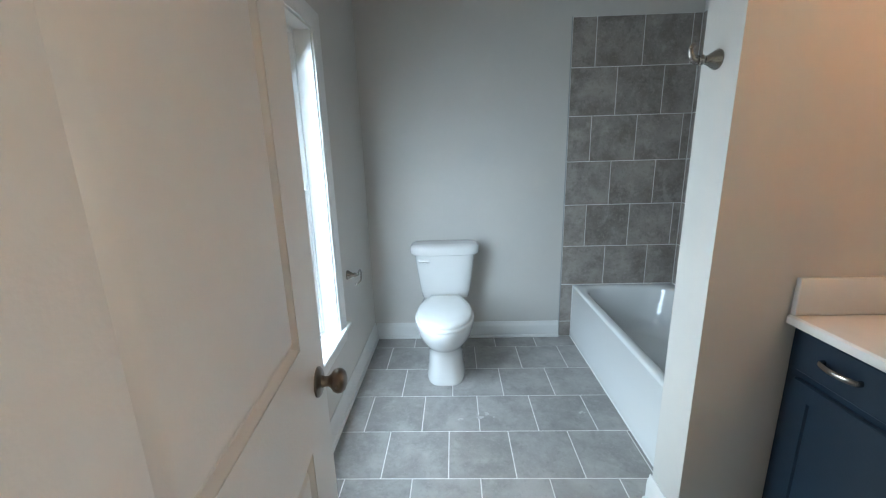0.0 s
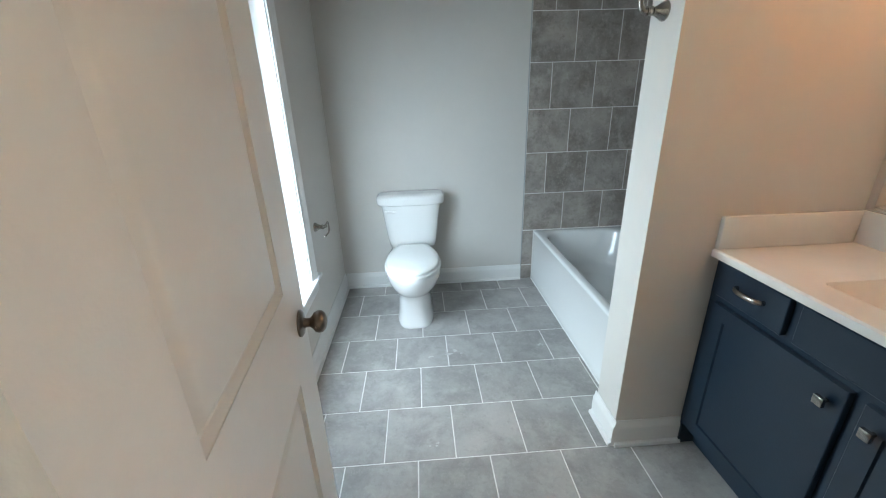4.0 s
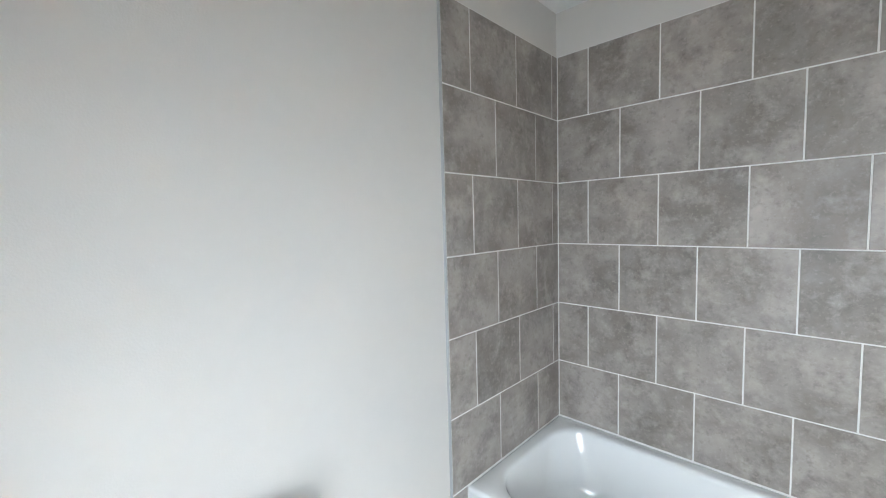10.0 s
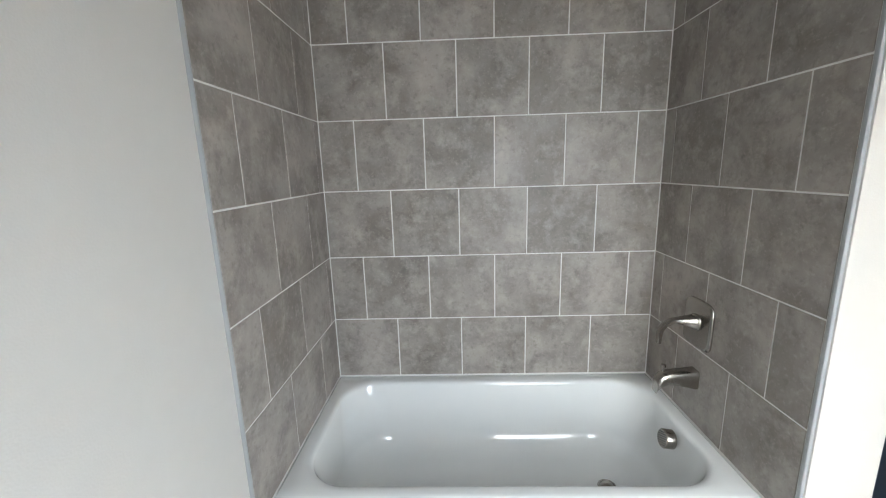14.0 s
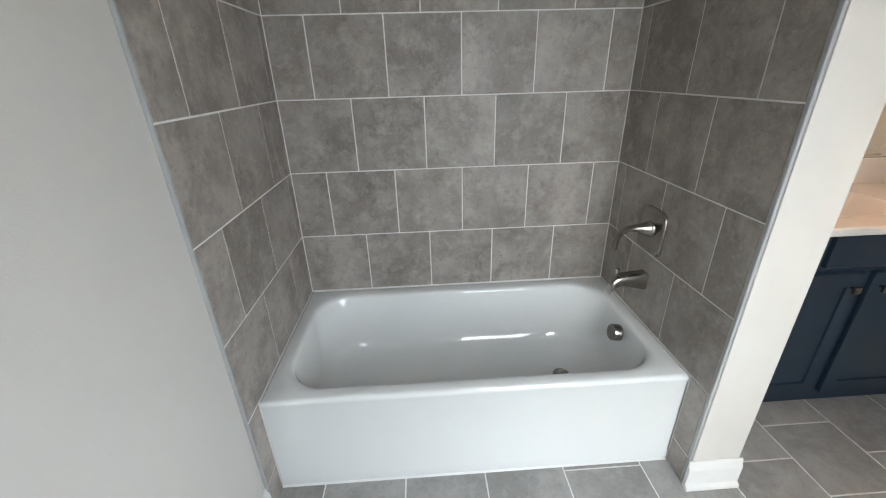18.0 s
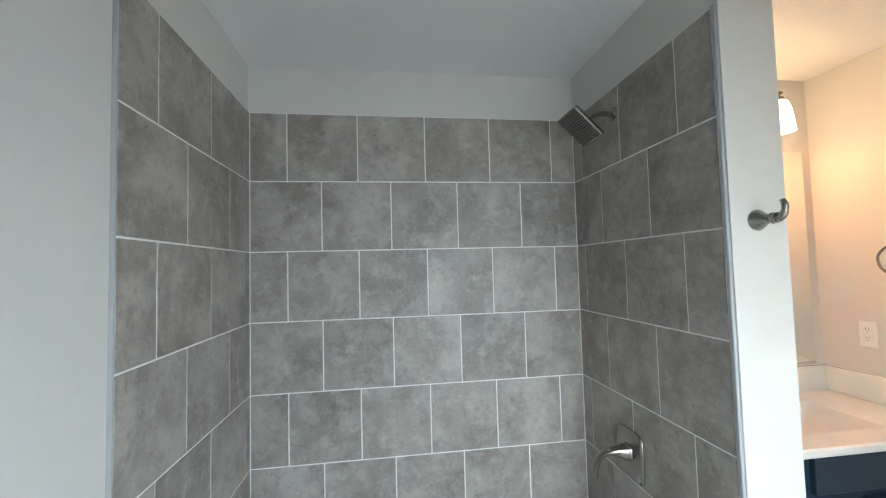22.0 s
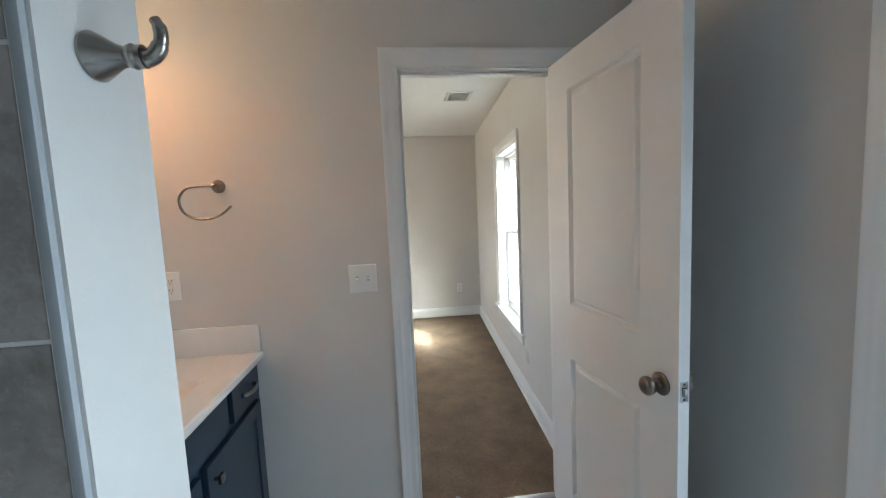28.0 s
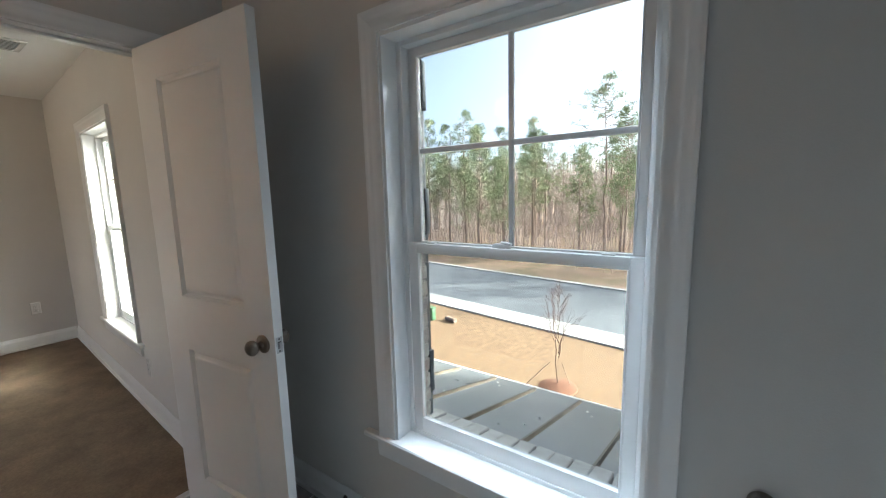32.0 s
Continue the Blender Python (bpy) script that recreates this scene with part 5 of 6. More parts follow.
BRS = [brick_mesh(0.150, 0.067, 0.092, k + 20, LIME) for k in range(4)]


def put_brick(me, parent, m):
    ob = new("brick", me)
    ob.parent = parent
    ob.matrix_basis = Matrix.Translation(-Vector(ORIGIN[parent.name])) @ m
    return ob


# bricks of the two window reveals, and the rowlock sill
rnd = random.Random(4)
for s in (0, 1):
    z = 0.36
    while z < 2.10:
        y = WIN[0] - 0.103 if s == 0 else WIN[1] + 0.103
        put_brick(rnd.choice(BRR), facade, Matrix.Translation((VEN + 0.044, y + rnd.uniform(-0.002, 0.002), z)) @ Matrix.Rotation(radians(90), 4, "Z"))
        z += 0.0677
y = WIN[0] - 0.02
while y < WIN[1] + 0.03:
    put_brick(rnd.choice(BRS), facade, Matrix.Translation((VEN - 0.020, y + rnd.uniform(-0.002, 0.002), 0.394 + rnd.uniform(-0.003, 0.003))) @ Matrix.Rotation(radians(-14 + rnd.uniform(-1, 1)), 4, "Y"))
    y += 0.0725


def shutter(y0, y1, edge):
    t = thing("window_shutter", (VEN, (y0 + y1) / 2, 0.42), "dark slate painted exterior shutter beside the window", "shutter", group="shutters of the bathroom window")
    x0, x1 = VEN - 0.040, VEN - 0.006
    z0, z1 = 0.44, 2.05
    for a, c in ((y0, y0 + 0.055), (y1 - 0.055, y1)):
        part("stile", box(B(), x0, a, z0, x1, c, z1, 0.003), SHUT, t)
    for a, c in ((z0, z0 + 0.11), (1.20, 1.29), (z1 - 0.09, z1)):
        part("rail", box(B(), x0, y0 + 0.055, a, x1, y1 - 0.055, c, 0.003), SHUT, t)
    for za, zb in ((z0 + 0.11, 1.20), (1.29, z1 - 0.09)):
        n = int((zb - za) / 0.045)
        for k in range(n):
            z = za + (k + 0.5) * (zb - za) / n
            b = B()
            rings(b, [[Vector((x, yy, zz)) for x, zz in ((x0 + 0.006, z - 0.022), (x0 + 0.010, z - 0.022), (x1 - 0.004, z + 0.018), (x1 - 0.008, z + 0.018))] for yy in (y0 + 0.055, y1 - 0.055)])
            part("louvre", b, SHUT, t)
    for z in (0.66, 1.36, 1.86):
        a, c = (edge - 0.016, edge) if edge == y0 else (edge, edge + 0.016)
        part("bracket", box(B(), x0 + 0.004, a, z - 0.10, x1 - 0.002, c, z + 0.09, 0.002), SHUT, t, "dark metal shutter bracket")
    return t


shutter(WIN[0] - 0.40, WIN[0] - 0.020, WIN[0] - 0.020)
shutter(WIN[1] + 0.020, WIN[1] + 0.40, WIN[1] + 0.020)

# projecting brick wing beside the window
# outer end, out of view, made long enough to shade the porch roof
WY, WEND = 3.37, -2.80
b = B()
box(b, WEND, WY + 0.006, -3.2, OUT - 0.005, WY + 0.6, 5.2)
wing = solid("wall_brick_wing", b, MORTAR, "whitewashed brick wing of the house beside the window", "wall")
course, pitch = 0.0677, 0.203
far = B()
n_parts = 0
row = 0
z = -0.35
while z < 5.1:
    x = VEN - 0.004 - (0.10 if row % 2 else 0.0)
    while x > WEND + 0.05:
        c = Vector((x - 0.097, WY + 0.046, z))
        near = -1.45 < c.x and 0.02 < z < 2.35
        if near and n_parts < 300:
            put_brick(rnd.choice(BR), wing, Matrix.Translation(c + Vector((0, rnd.uniform(-0.003, 0.003), rnd.uniform(-0.001, 0.001)))) @ Matrix.Rotation(radians(rnd.uniform(-0.6, 0.6)), 4, "Y"))
            n_parts += 1
        else:
            box(far, c.x - 0.097, WY, z - 0.0285, c.x + 0.097, WY + 0.09, z + 0.0285)
        x -= pitch
    z += course
    row += 1
p = part("far_bricks", far, BRICKS, wing, "bricks high and low on the wing")
p["kind"] = "stuff"

# porch roof of standing seam metal below the window
RX0, RX1, RZ0, RZ1 = VEN - 0.012, -1.50, 0.350, 0.0
RYA, RYB = -2.9, WY - 0.004
roof = thing("porch_roof", (-0.85, 0.3, 0.0), "grey standing seam metal porch roof with flashing", "roof", kind="structure")
sl = (RZ0 - RZ1) / (RX0 - RX1)


def rz(x):
    return RZ1 + (x - RX1) * sl


part("deck", rings(B(), [[Vector((RX0, y, RZ0)), Vector((RX1, y, RZ1)), Vector((RX1, y, RZ1 - 0.12)), Vector((RX0, y, RZ0 - 0.12))] for y in (RYA, RYB)]), ROOFM, roof, "flat grey roof pans")
k = 0
y = 2.492
while y > RYA:
    b = B()
    rings(b, [[Vector((x, y + dy, rz(x) + dz)) for dy, dz in ((-0.011, 0.0), (-0.008, 0.005), (-0.005, 0.020), (0.005, 0.020), (0.008, 0.005), (0.011, 0.0))] for x in (RX0, RX1 + 0.06)])
    part("seam", b, SEAM, roof, "raised roof seam")
    y -= 0.3175
for y in (2.8095, 3.127):
    b = B()
    rings(b, [[Vector((x, y + dy, rz(x) + dz)) for dy, dz in ((-0.011, 0.0), (-0.008, 0.005), (-0.005, 0.020), (0.005, 0.020), (0.008, 0.005), (0.011, 0.0))] for x in (RX0, RX1 + 0.06)])
    part("seam", b, SEAM, roof, "raised roof seam")
part("drip_edge", box(B(), RX1 - 0.012, RYA, RZ1 - 0.10, RX1 + 0.004, RYB, RZ1 + 0.004, 0.002), TRIM, roof, "white drip edge")
b = B()
rings(b, [[Vector((x, WY - 0.003, rz(x) + 0.11)), Vector((x, WY - 0.008, rz(x) + 0.11)), Vector((x, WY - 0.010, rz(x) + 0.02)), Vector((x, WY - 0.10, rz(x) + 0.004)), Vector((x, WY - 0.10, rz(x) + 0.001)), Vector((x, WY - 0.003, rz(x) + 0.001))] for x in (RX0, RX1)])
part("wall_flashing", b, SHUT, roof, "dark metal flashing along the brick")
b = B()
rings(b, [[Vector((RX0 + 0.001, y, 0.42)), Vector((RX0 - 0.004, y, 0.42)), Vector((RX0 - 0.006, y, RZ0 + 0.01)), Vector((RX0 - 0.07, y, rz(RX0 - 0.07) + 0.003)), Vector((RX0 + 0.001, y, RZ0 - 0.01))] for y in (RYA, RYB - 0.11)])
part("head_flashing", b, SHUT, roof, "dark metal flashing along the house front")
for k in range(6):
    x, y = rnd.uniform(-1.40, -0.55), rnd.uniform(0.9, 2.45)
    m = Matrix.Translation((x, y, rz(x) + 0.008)) @ Euler((rnd.random(), rnd.random(), rnd.random() * 6)).to_matrix().to_4x4()
    b = B()
    box(b, -0.008, -0.004, -0.003, 0.008, 0.004, 0.003, 0.0015)
    bmesh.ops.transform(b, matrix=m, verts=b.verts)
    solid("mortar_crumb", b, TRIM, "small white crumb of mortar on the metal roof", "debris", kind="", group="mortar crumbs on the porch roof", at=(x, y, rz(x)))

# ---- ground, road, walk ----
GZ = -3.2
b = B()
N = 60
gx = [-1.2 - 0.35 * (i ** 1.62) for i in range(N + 1)]
gy = [-90 + 3 * j for j in range(61)]
gv = [[b.verts.new((x, y, GZ + 0.03 * noise.noise((x * 0.35, y * 0.35, 1)))) for y in gy] for x in gx]
for i in range(N):
    for j in range(60):
        b.faces.new((gv[i][j], gv[i + 1][j], gv[i + 1][j + 1], gv[i][j + 1]))
solid("ground", b, LAWN, "orange-brown straw covered new lawn", "ground", angle=180)
b = box(B(), -1200, -1200, GZ - 0.3, 1200, 1200, GZ - 0.10)
solid("ground_far", b, LITTER, "leaf covered ground reaching to the horizon", "ground")
u = Vector((0.150, 1.0, 0)).normalized()
v = Vector((-u.y, u.x, 0))


def strip(name, d0, d1, z0, z1, material, label, cat, e0=None, e1=None):
    """A long band beside the house: d is its distance from the line through (0, 0)."""
    o = Vector((-10.80, 0.0, 0))
    b = B()
    rings(b, [[o + u * s + v * d0 + Vector((0, 0, z0)), o + u * s + v * d0 + Vector((0, 0, z1)), o + u * s + v * d1 + Vector((0, 0, z1)), o + u * s + v * d1 + Vector((0, 0, z0))] for s in (-90, 90)])
    return solid(name, b, material, label, cat)


strip("pavement", 0.0, 0.78, GZ - 0.2, GZ + 0.055, CONC, "pale new concrete sidewalk", "sidewalk")
strip("road", 1.05, 6.55, GZ - 0.2, GZ + 0.042, ASPH, "smooth dark asphalt residential street", "road")
strip("kerb", 0.783, 1.05, GZ - 0.2, GZ + 0.051, CONC, "pale concrete kerb", "kerb")
strip("kerb_far", 6.55, 6.85, GZ - 0.2, GZ + 0.10, CONC, "pale concrete kerb on the far side", "kerb")
b = B()
o = Vector((-10.80, 0.0, 0))
NS, ND = 70, 26
vv = [[b.verts.new(o + u * (-95 + 2.6 * i) + v * (6.85 + 1.5 * j) + Vector((0, 0, GZ + 0.06 + 0.028 * j * 1.5 * 0.3 + 0.10 * noise.noise((i * 0.7, j * 0.9, 5))))) for j in range(ND)] for i in range(NS)]
for i in range(NS - 1):
    for j in range(ND - 1):
        b.faces.new((vv[i][j], vv[i + 1][j], vv[i + 1][j + 1], vv[i][j + 1]))
solid("ground_bank", b, LITTER, "brown leaf littered bank across the street", "ground", angle=180)

# ---- plants ----


def blades(bm, c, rad, n, size, r, flat=0.8):
    for _ in range(n):
        d = Vector((r.gauss(0, 1), r.gauss(0, 1), r.gauss(0, 1) * flat))
        d = d.normalized()
        p = c + d * rad * r.uniform(0.1, 1.0)
        side = d.cross(Vector((r.gauss(0, 1), r.gauss(0, 1), r.gauss(0, 1)))).normalized()
        tip = p + (d + Vector((0, 0, 0.25))).normalized() * size * r.uniform(0.7, 1.3)
        bm.faces.new((bm.verts.new(p - side * size * 0.10), bm.verts.new(p + side * size * 0.10), bm.verts.new(tip)))


def bough(bm, a, c, r0, r1, r, n=4, wob=0.06):
    L = (Vector(c) - Vector(a)).length
    pts = [Vector(a).lerp(Vector(c), k / n) + Vector((r.gauss(0, 1), r.gauss(0, 1), r.gauss(0, 0.6))) * wob * L * (1 if 0 < k < n else 0) * 0.5 for k in range(n + 1)]
    tube(bm, pts, [r0 + (r1 - r0) * k / n for k in range(n + 1)], 6)
    return pts


def pine(seed, h, bare, spread, label, full=1.4):
    r = random.Random(seed)
    t = thing("pine_tree", (0, 0, 0), label, "tree", group="pines across the street")
    tb, cb = B(), B()
    bough(tb, (0, 0, 0), (r.uniform(-0.3, 0.3), r.uniform(-0.3, 0.3), h), 0.007 * h + 0.03, 0.015, r, 9, 0.010)
    n = 34
    for k in range(n):
        f = bare + (1 - bare) * (k / (n - 1)) ** 0.9
        z = f * h
        reach = spread * (1.15 - ((f - bare) / (1 - bare)) ** full) * r.uniform(0.45, 1.15) + 0.12
        a = r.uniform(0, 2 * math.pi)
        tip = Vector((math.cos(a) * reach, math.sin(a) * reach, z + reach * r.uniform(0.10, 0.55)))
        pts = bough(tb, (0, 0, z), tip, 0.03, 0.010, r, 4, 0.10)
        for q in range(r.randint(3, 5)):
            c = Vector((0, 0, z)).lerp(tip, r.uniform(0.5, 1.05)) + Vector((r.gauss(0, 1), r.gauss(0, 1), r.gauss(0, 0.8))) * 0.16
            blades(cb, c, 0.20, 40, 0.15, r)
    blades(cb, Vector((0, 0, h)), 0.25, 60, 0.18, r)
    part("trunk", tb, BARK, t, local=True)
    part("crown", cb, NEEDLE, t, "open tufts of green needles", local=True)
    return t


def bare_tree(seed, h, label, name="bare_tree", thick=0.0075, material=None, reach=0.24, rise=0.85):
    r = random.Random(seed)
    t = thing(name, (0, 0, 0), label, "tree", group="bare trees across the street")
    tb, cb = B(), B()
    bough(tb, (0, 0, 0), (r.uniform(-0.4, 0.4), r.uniform(-0.4, 0.4), h), thick * h, 0.006, r, 8, 0.016)

    def twig(a, d, L, rad, depth):
        c = a + d * L
        bough(cb, a, c, rad, rad * 0.45, r, 3, 0.14)
        if depth:
            for _ in range(r.randint(2, 4)):
                d2 = (d + Vector((r.gauss(0, 0.45), r.gauss(0, 0.45), r.gauss(0.15, 0.3)))).normalized()
                twig(a.lerp(c, r.uniform(0.35, 1.0)), d2, L * r.uniform(0.45, 0.7), rad * 0.5, depth - 1)
    for k in range(15):
        f = 0.30 + 0.68 * k / 13
        a = r.uniform(0, 2 * math.pi)
        d = Vector((math.cos(a) * 0.75, math.sin(a) * 0.75, rise)).normalized()
        twig(Vector((0, 0, f * h)), d, h * reach * (1.15 - f), thick * h * 0.30 * (1.15 - f) + 0.006, 2)
    part("trunk", tb, material or TWIG, t, local=True)
    part("twigs", cb, material or TWIG, t, local=True)
    return t


def spot(s, d):
    p = o + u * s + v * d
    return Vector((p.x, p.y, GZ + 0.10 + 0.0126 * max(0, d - 6.85)))


protos = [pine(11, 9.6, 0.28, 1.5, "tall loblolly pine with a bare lower trunk"), pine(12, 8.4, 0.22, 1.3, "slender green pine at the wood's edge"), pine(13, 10.2, 0.38, 1.6, "tall pine with a high sparse crown"), pine(14, 7.0, 0.20, 1.2, "young bushy green pine")]
bares = [bare_tree(21, 8.8, "leafless grey-brown hardwood tree"), bare_tree(22, 7.6, "thin leafless tree in the wood"), bare_tree(23, 6.4, "leafless young tree with fine twigs")]
r = random.Random(5)
first = set()
for k in range(84):
    s = -46 + 56 * r.random() - (0 if k < 40 else 4)
    d = r.uniform(10.5, 17) if k < 46 else r.uniform(17, 32)
    i = r.randrange(4)
    m = Matrix.Translation(spot(s, d)) @ Matrix.Rotation(r.uniform(0, 6.28), 4, "Z")
    if i not in first:
        first.add(i)
        protos[i].matrix_world = m
    else:
        c = copy_thing(protos[i], m)
        c.scale = (1, 1, 1)
        c.scale *= r.uniform(0.80, 1.08)
first = set()
for k in range(120):
    s = -46 + 58 * r.random()
    d = r.uniform(10.5, 18) if k < 45 else r.uniform(18, 34)
    i = r.randrange(3)
    m = Matrix.Translation(spot(s, d)) @ Matrix.Rotation(r.uniform(0, 6.28), 4, "Z")
    if i not in first:
        first.add(i)
        bares[i].matrix_world = m
    else:
        c = copy_thing(bares[i], m)
        c.scale *= r.uniform(0.75, 1.05)
big = pine(31, 11.5, 0.60, 2.1, "tallest pine with a broad open crown above the others", 4.0)
big.matrix_world = Matrix.Translation((-26.5, -3.2, GZ + 0.15))
# dense brush and far stems between the trunks
b = B()
for k in range(2700):
    p = spot(-50 + 66 * r.random(), 9.6 + 24 * r.random() ** 1.2)
    h = r.uniform(0.6, 4.6)
    q = p + Vector((r.gauss(0, 0.3), r.gauss(0, 0.3), h))
    w = r.uniform(0.010, 0.026)
    tube(b, [p, (p + q) / 2 + Vector((r.gauss(0, 0.08), r.gauss(0, 0.08), 0)), q], [w, w * 0.7, w * 0.3], 4)
    for _ in range(4):
        a = p.lerp(q, r.uniform(0.3, 0.95))
        e = a + Vector((r.gauss(0, 0.45), r.gauss(0, 0.45), r.uniform(0.2, 0.7)))
        tube(b, [a, e], [w * 0.45, w * 0.2], 3)
tagged(solid("underbrush", b, TWIG, "tangle of bare brush and thin stems in the wood", "brush", kind="stuff"), group="")
b = B()
for k in range(1500):
    p = spot(-52 + 70 * r.random(), 30 + 14 * r.random())
    h = r.uniform(4.0, 8.5)
    w = r.uniform(0.03, 0.09)
    tube(b, [p, p + Vector((r.gauss(0, 0.25), r.gauss(0, 0.25), h))], [w, w * 0.4], 4)
    blades(b, p + Vector((0, 0, h * r.uniform(0.5, 1.0))), 0.9, 16, 0.5, r)
solid("far_woods", b, TWIG, "far part of the wood, haze put into its pale colour", "woods", kind="stuff")

# sapling on the lawn with its stakes and mulch ring
sap = bare_tree(41, 2.35, "newly planted leafless sapling tied to stakes", "sapling", 0.0070, SAPM, 0.46, 1.9)
sap.matrix_world = Matrix.Translation((-7.53, 0.03, GZ + 0.02))
sap["group"] = ""
b = B()
rings(b, [[Vector((-7.53 + rad * math.cos(a) * (1 + 0.12 * math.sin(3 * a)), 0.03 + rad * math.sin(a), GZ + z)) for a in [2 * math.pi * i / 28 for i in range(28)]] for rad, z in ((0.46, -0.03), (0.44, 0.03), (0.28, 0.09), (0.08, 0.11))])
solid("mulch_ring", b, MULCH, "ring of red-brown mulch round the sapling", "mulch", kind="", at=(-7.53, 0.03, GZ))
for dx, dy in ((0.25, -0.75), (-0.1, 0.30)):
    st = thing("tree_stake", (-7.53 + dx, 0.03 + dy, GZ), "thin wooden stake tied to the sapling", "stake", group="stakes of the sapling")
    part("stake", tube(B(), [(-7.53 + dx, 0.03 + dy, GZ - 0.05), (-7.53 + dx * 0.25, 0.03 + dy * 0.25, GZ + 0.62)], 0.009, 6), BARK, st)
ub = thing("utility_box", (-10.1, -5.55, GZ), "small green utility pedestal on the lawn", "utility box")
part("cabinet", box(B(), -10.2, -5.67, GZ - 0.03, -9.98, -5.45, GZ + 0.42, 0.03, 3), GREEN, ub)
part("cap", box(B(), -10.22, -5.69, GZ + 0.42, -9.96, -5.43, GZ + 0.47, 0.02, 2), GREEN, ub)
lg = thing("log", (-10.2, -4.9, GZ), "pale cut log lying on the lawn", "log")
part("log", tube(B(), [(-10.35, -5.1, GZ + 0.07), (-10.2, -4.6, GZ + 0.07)], 0.075, 12), BARK, lg)

# far house among the trees
fh = thing("far_house", (-41, -29.5, GZ), "distant two-storey brick house with grey gabled roof", "house")
hx0, hx1, hy0, hy1, hz = -46.0, -38.5, -35.5, -25.5, GZ + 4.6
part("wall", box(B(), hx0, hy0, GZ - 0.2, hx1, hy1, hz), BRICKS, fh)
b = B()
ym = (hy0 + hy1) / 2
rings(b, [[Vector((x, hy0 - 0.5, hz - 0.1)), Vector((x, ym, hz + 2.6)), Vector((x, hy1 + 0.5, hz - 0.1))] for x in (hx0 - 0.4, hx1 + 0.4)])
part("roof", b, SHING, fh, "grey shingled gable roof")
b = B()
rings(b, [[Vector((hx1 + d, -28.6, GZ)), Vector((hx1 + d, -26.2, GZ)), Vector((hx1 + d, -26.2, hz - 0.4)), Vector((hx1 + d, -27.4, hz + 1.2)), Vector((hx1 + d, -28.6, hz - 0.4))] for d in (-0.5, 1.1)])
part("gable_bay", b, BRICKS, fh)
for y in (-34, -31.6, -29.6, -27.4):
    for z in (GZ + 0.9, GZ + 3.0):
        x = hx1 + (1.1 if y == -27.4 else 0.0)
        w = part("window", box(B(), x - 0.05, y - 0.5, z, x + 0.04, y + 0.5, z + 1.3), TRIM, fh, "white framed house window")
        part("pane", box(B(), x + 0.03, y - 0.42, z + 0.08, x + 0.055, y + 0.42, z + 1.22), DARK, w)


# ---- tiles, last ----
def tile_mesh(name, w, h, material, thick=0.008, e=0.0012):
    """A flat tile with eased edges: local x right, z up, face towards -y."""
    b = B()
    rings(b, [[Vector((x, y, z)) for x, z in ((i, i), (w - i, i), (w - i, h - i), (i, h - i))] for y, i in ((0.0, 0.0), (-(thick - e), 0.0), (-thick, e))])
    bmesh.ops.recalc_face_normals(b, faces=b.faces)
    me = bpy.data.meshes.new(name)
    b.to_mesh(me)
    b.free()
    me.materials.append(material)
    return me


TILES = {}


def lay(parent, material, m, w, h):
    key = (material.name, round(w, 3), round(h, 3))
    if key not in TILES:
        TILES[key] = tile_mesh("tile", w, h, material)
    ob = new("tile", TILES[key])
    ob.parent = parent
    ob.matrix_parent_inverse = Matrix()
    ob.matrix_basis = Matrix.Translation(-Vector(ORIGIN[parent.name])) @ m
    return ob


GAP = 0.0052
ZL = [0.420, 0.714, 1.017, 1.320, 1.622, 1.929, 2.233]


def tile_wall(parent, origin, along, turn, length, joints, z_from=0, pitch=0.3035):
    """Running bond on one wall; joints: first joint of odd and even courses, from the wall's start."""
    for r in range(z_from, len(ZL) - 1):
        j0 = joints[r % 2]
        xs = [0.0]
        x = j0
        while x < length - 0.004:
            if x > 0.004:
                xs.append(x)
            x += pitch
        xs.append(length)
        for a, c in zip(xs, xs[1:]):
            if c - a < 0.010:
                continue
            p = Vector(origin) + Vector(along) * (a + GAP / 2) + Vector((0, 0, ZL[r] + GAP / 2))
            lay(parent, TILE, Matrix.Translation(p) @ Matrix.Rotation(radians(turn), 4, "Z"), c - a - GAP, ZL[r + 1] - ZL[r] - GAP)


def grout_bed(parent, bm):
    return part("grout", bm, GROUT, parent, "pale grout bed behind the tiles")


# north: local x along +x from the tile edge
bed = grout_bed(wall_north, box(box(B(), 1.457, TY1 + 0.0018, 0.0, XR, YB + 0.001, 2.233), 1.457, TY1 + 0.0018, 0, 1.46, YB, 0.01))
tile_wall(wall_north, (1.458, TY1 + 0.008, 0), (1, 0, 0), 0, TX - 1.458, (1.766 - 1.458, 1.614 - 1.458), pitch=0.306)
for z0, z1 in ((0.125, 0.418), (0.002, 0.122)):
    lay(wall_north, TILE, Matrix.Translation((1.458, TY1 + 0.008, z0)), 0.084, z1 - z0 - 0.003)
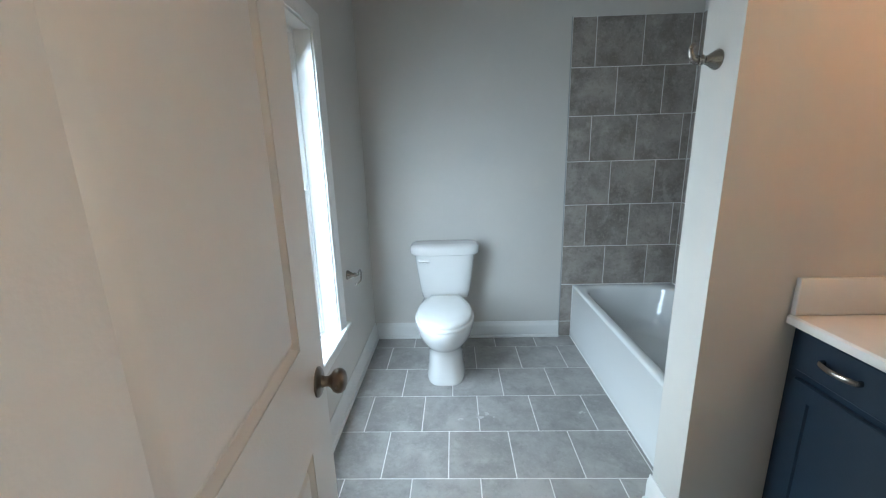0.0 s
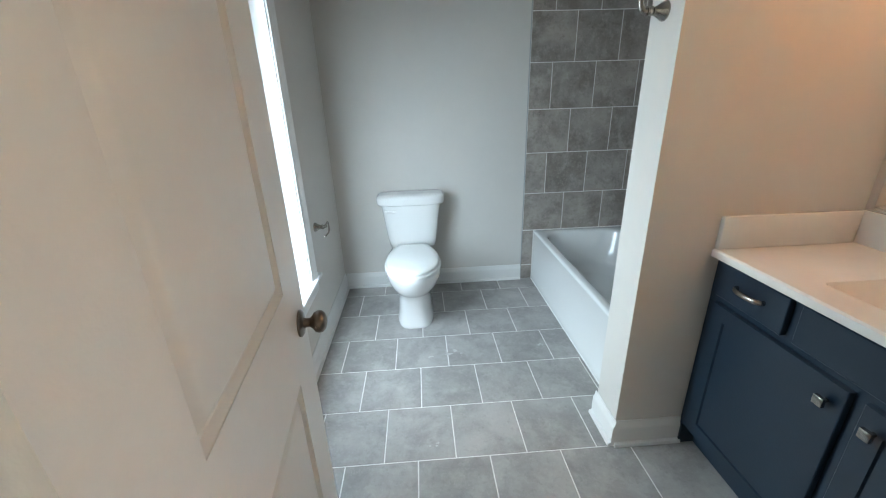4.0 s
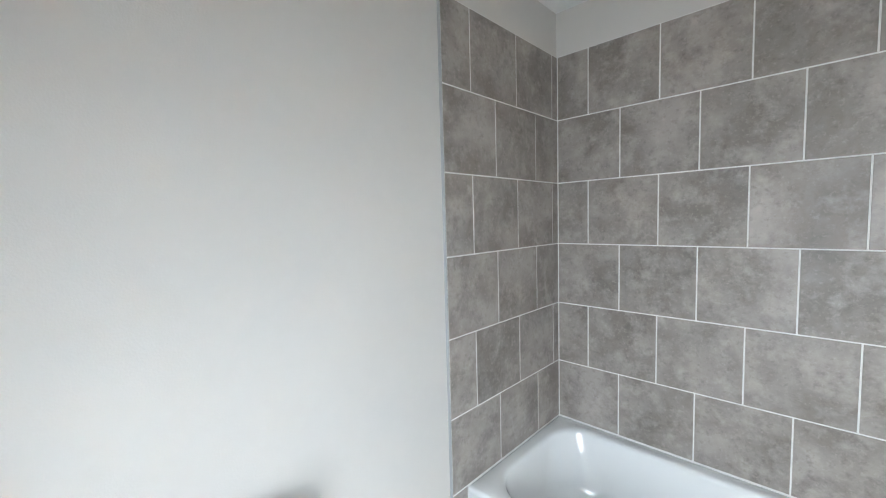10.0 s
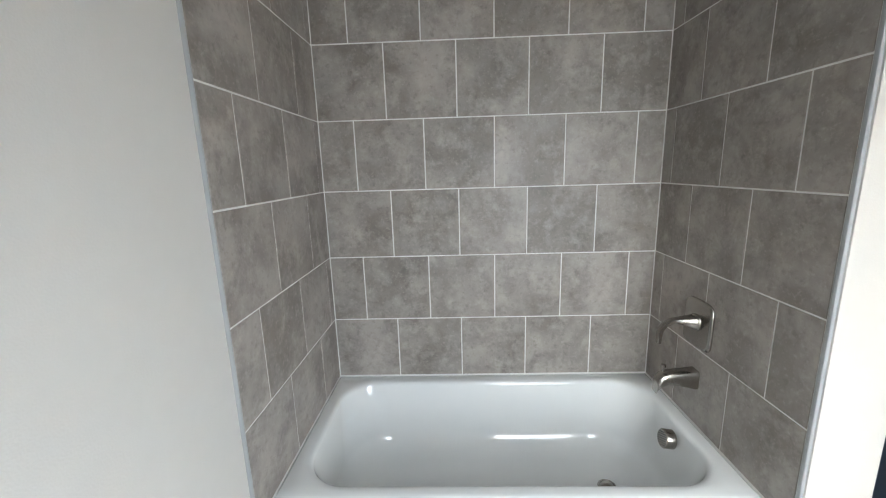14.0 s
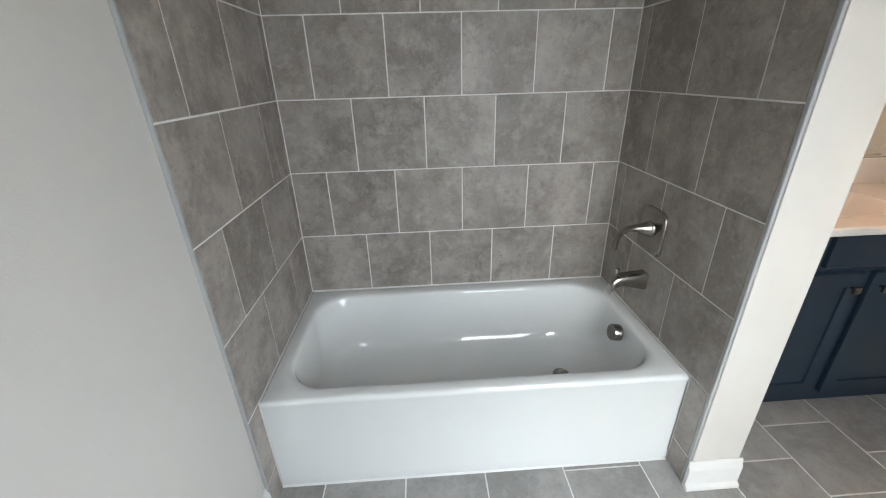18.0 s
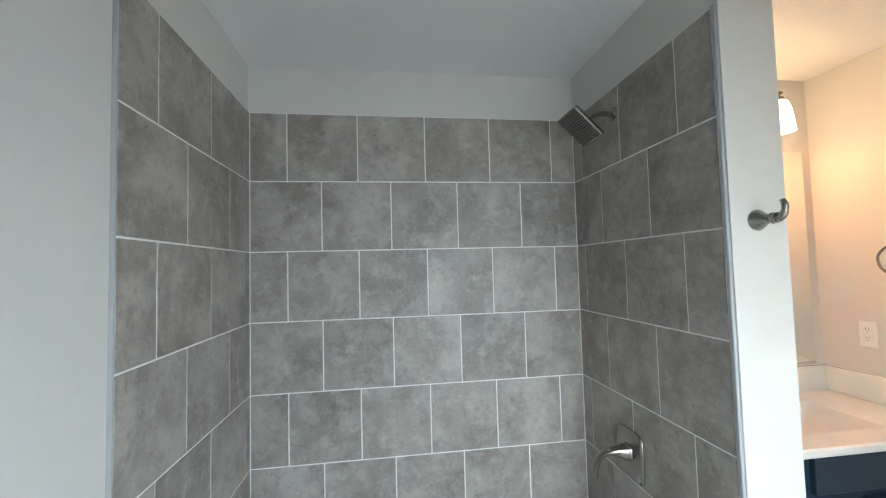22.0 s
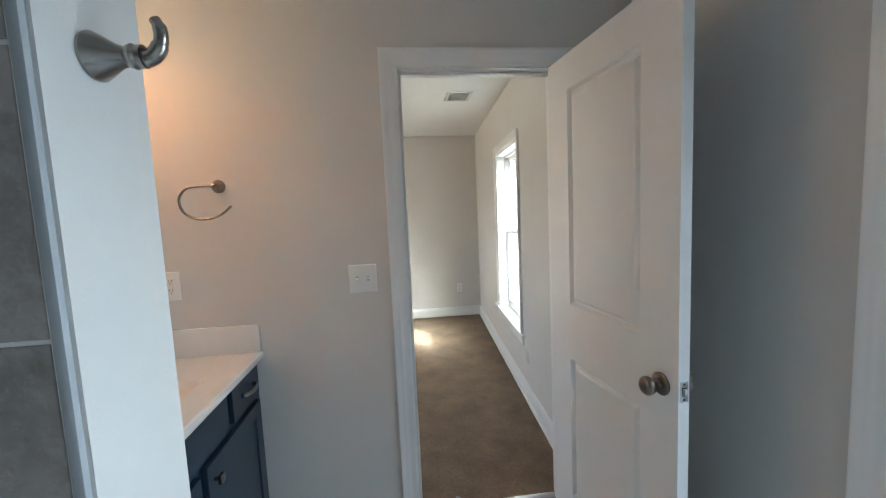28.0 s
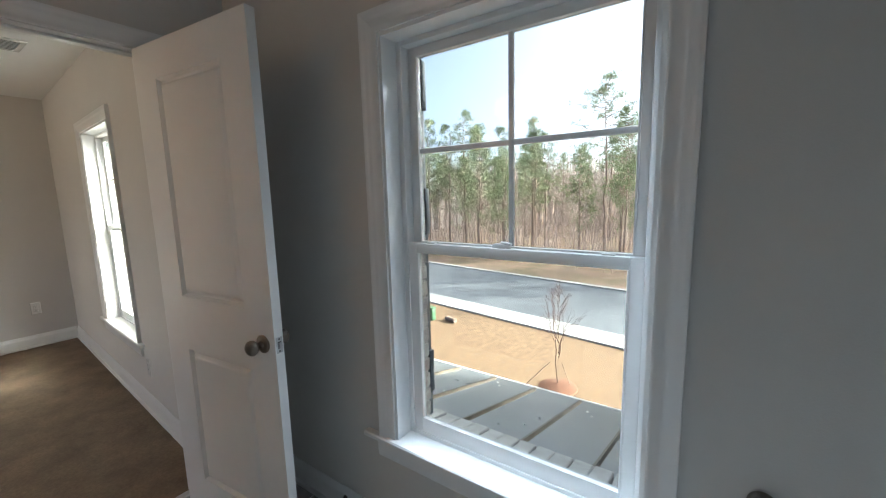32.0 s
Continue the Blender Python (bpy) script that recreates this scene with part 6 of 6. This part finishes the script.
# east: from the north corner towards -y
grout_bed(wall_east, box(B(), TX + 0.0018, TY0 - 0.005, 0.38, XR + 0.001, TY1 + 0.005, 2.233))
tile_wall(wall_east, (TX + 0.008, TY1, 0), (0, -1, 0), -90, TY1 - TY0, (TY1 - 3.303, TY1 - 3.448))
# wing: from the inner corner towards -x
grout_bed(wall_wing, box(box(B(), 1.452, WY1 - 0.001, 0.38, XR, TY0 - 0.0018, 2.233), 1.452, WY1 - 0.001, 0.0, 1.548, TY0 - 0.0018, 0.38))
tile_wall(wall_wing, (TX, TY0 - 0.008, 0), (-1, 0, 0), 180, TX - 1.453, (TX - 2.050, TX - 2.205))
for z0, z1 in ((0.125, 0.418), (0.002, 0.122)):
    lay(wall_wing, TILE, Matrix.Translation((1.540, TY0 - 0.008, z0)) @ Matrix.Rotation(math.pi, 4, "Z"), 0.086, z1 - z0 - 0.003)
# slim grey edging where the tile ends
for par, x0, x1, y0, y1 in ((wall_north, 1.4525, 1.4575, TY1 - 0.001, YB), (wall_wing, 1.4405, 1.4525, WY1, TY0 + 0.001)):
    part("edge_trim", box(B(), x0, y0, 0.0, x1, y1, 2.236, 0.001), EDGE, par, "slim grey tile edging")

# floor tiles
FY = [0.715, 1.023, 1.326, 1.629, 1.927, 2.230, 2.533, 2.836, 3.139, 3.442, 3.613]
for r, (ya, yb) in enumerate(zip(FY, FY[1:])):
    j = 0.599 + (0.151 if r % 2 == 0 else 0.0) + 0.03 * max(0, (ya + yb) / 2 - 1.78)
    x = j - 0.3025 * 8
    while x < XR:
        a, c = max(x, XL), min(x + 0.3025, 1.548 if ya > TY0 - 0.05 else XR)
        x += 0.3025
        if c - a < 0.02:
            continue
        m = Matrix.Translation((a + GAP / 2, ya + GAP / 2, -0.008)) @ Matrix.Rotation(radians(-90), 4, "X") @ Matrix.Diagonal((1, 1, 1, 1))
        # lay flat: local z runs to +y, the face looks up
        m = Matrix(((1, 0, 0, a + GAP / 2), (0, 0, 1, ya + GAP / 2), (0, -1, 0, -0.008), (0, 0, 0, 1)))
        lay(floor, FTILE, m, c - a - GAP, yb - ya - GAP)
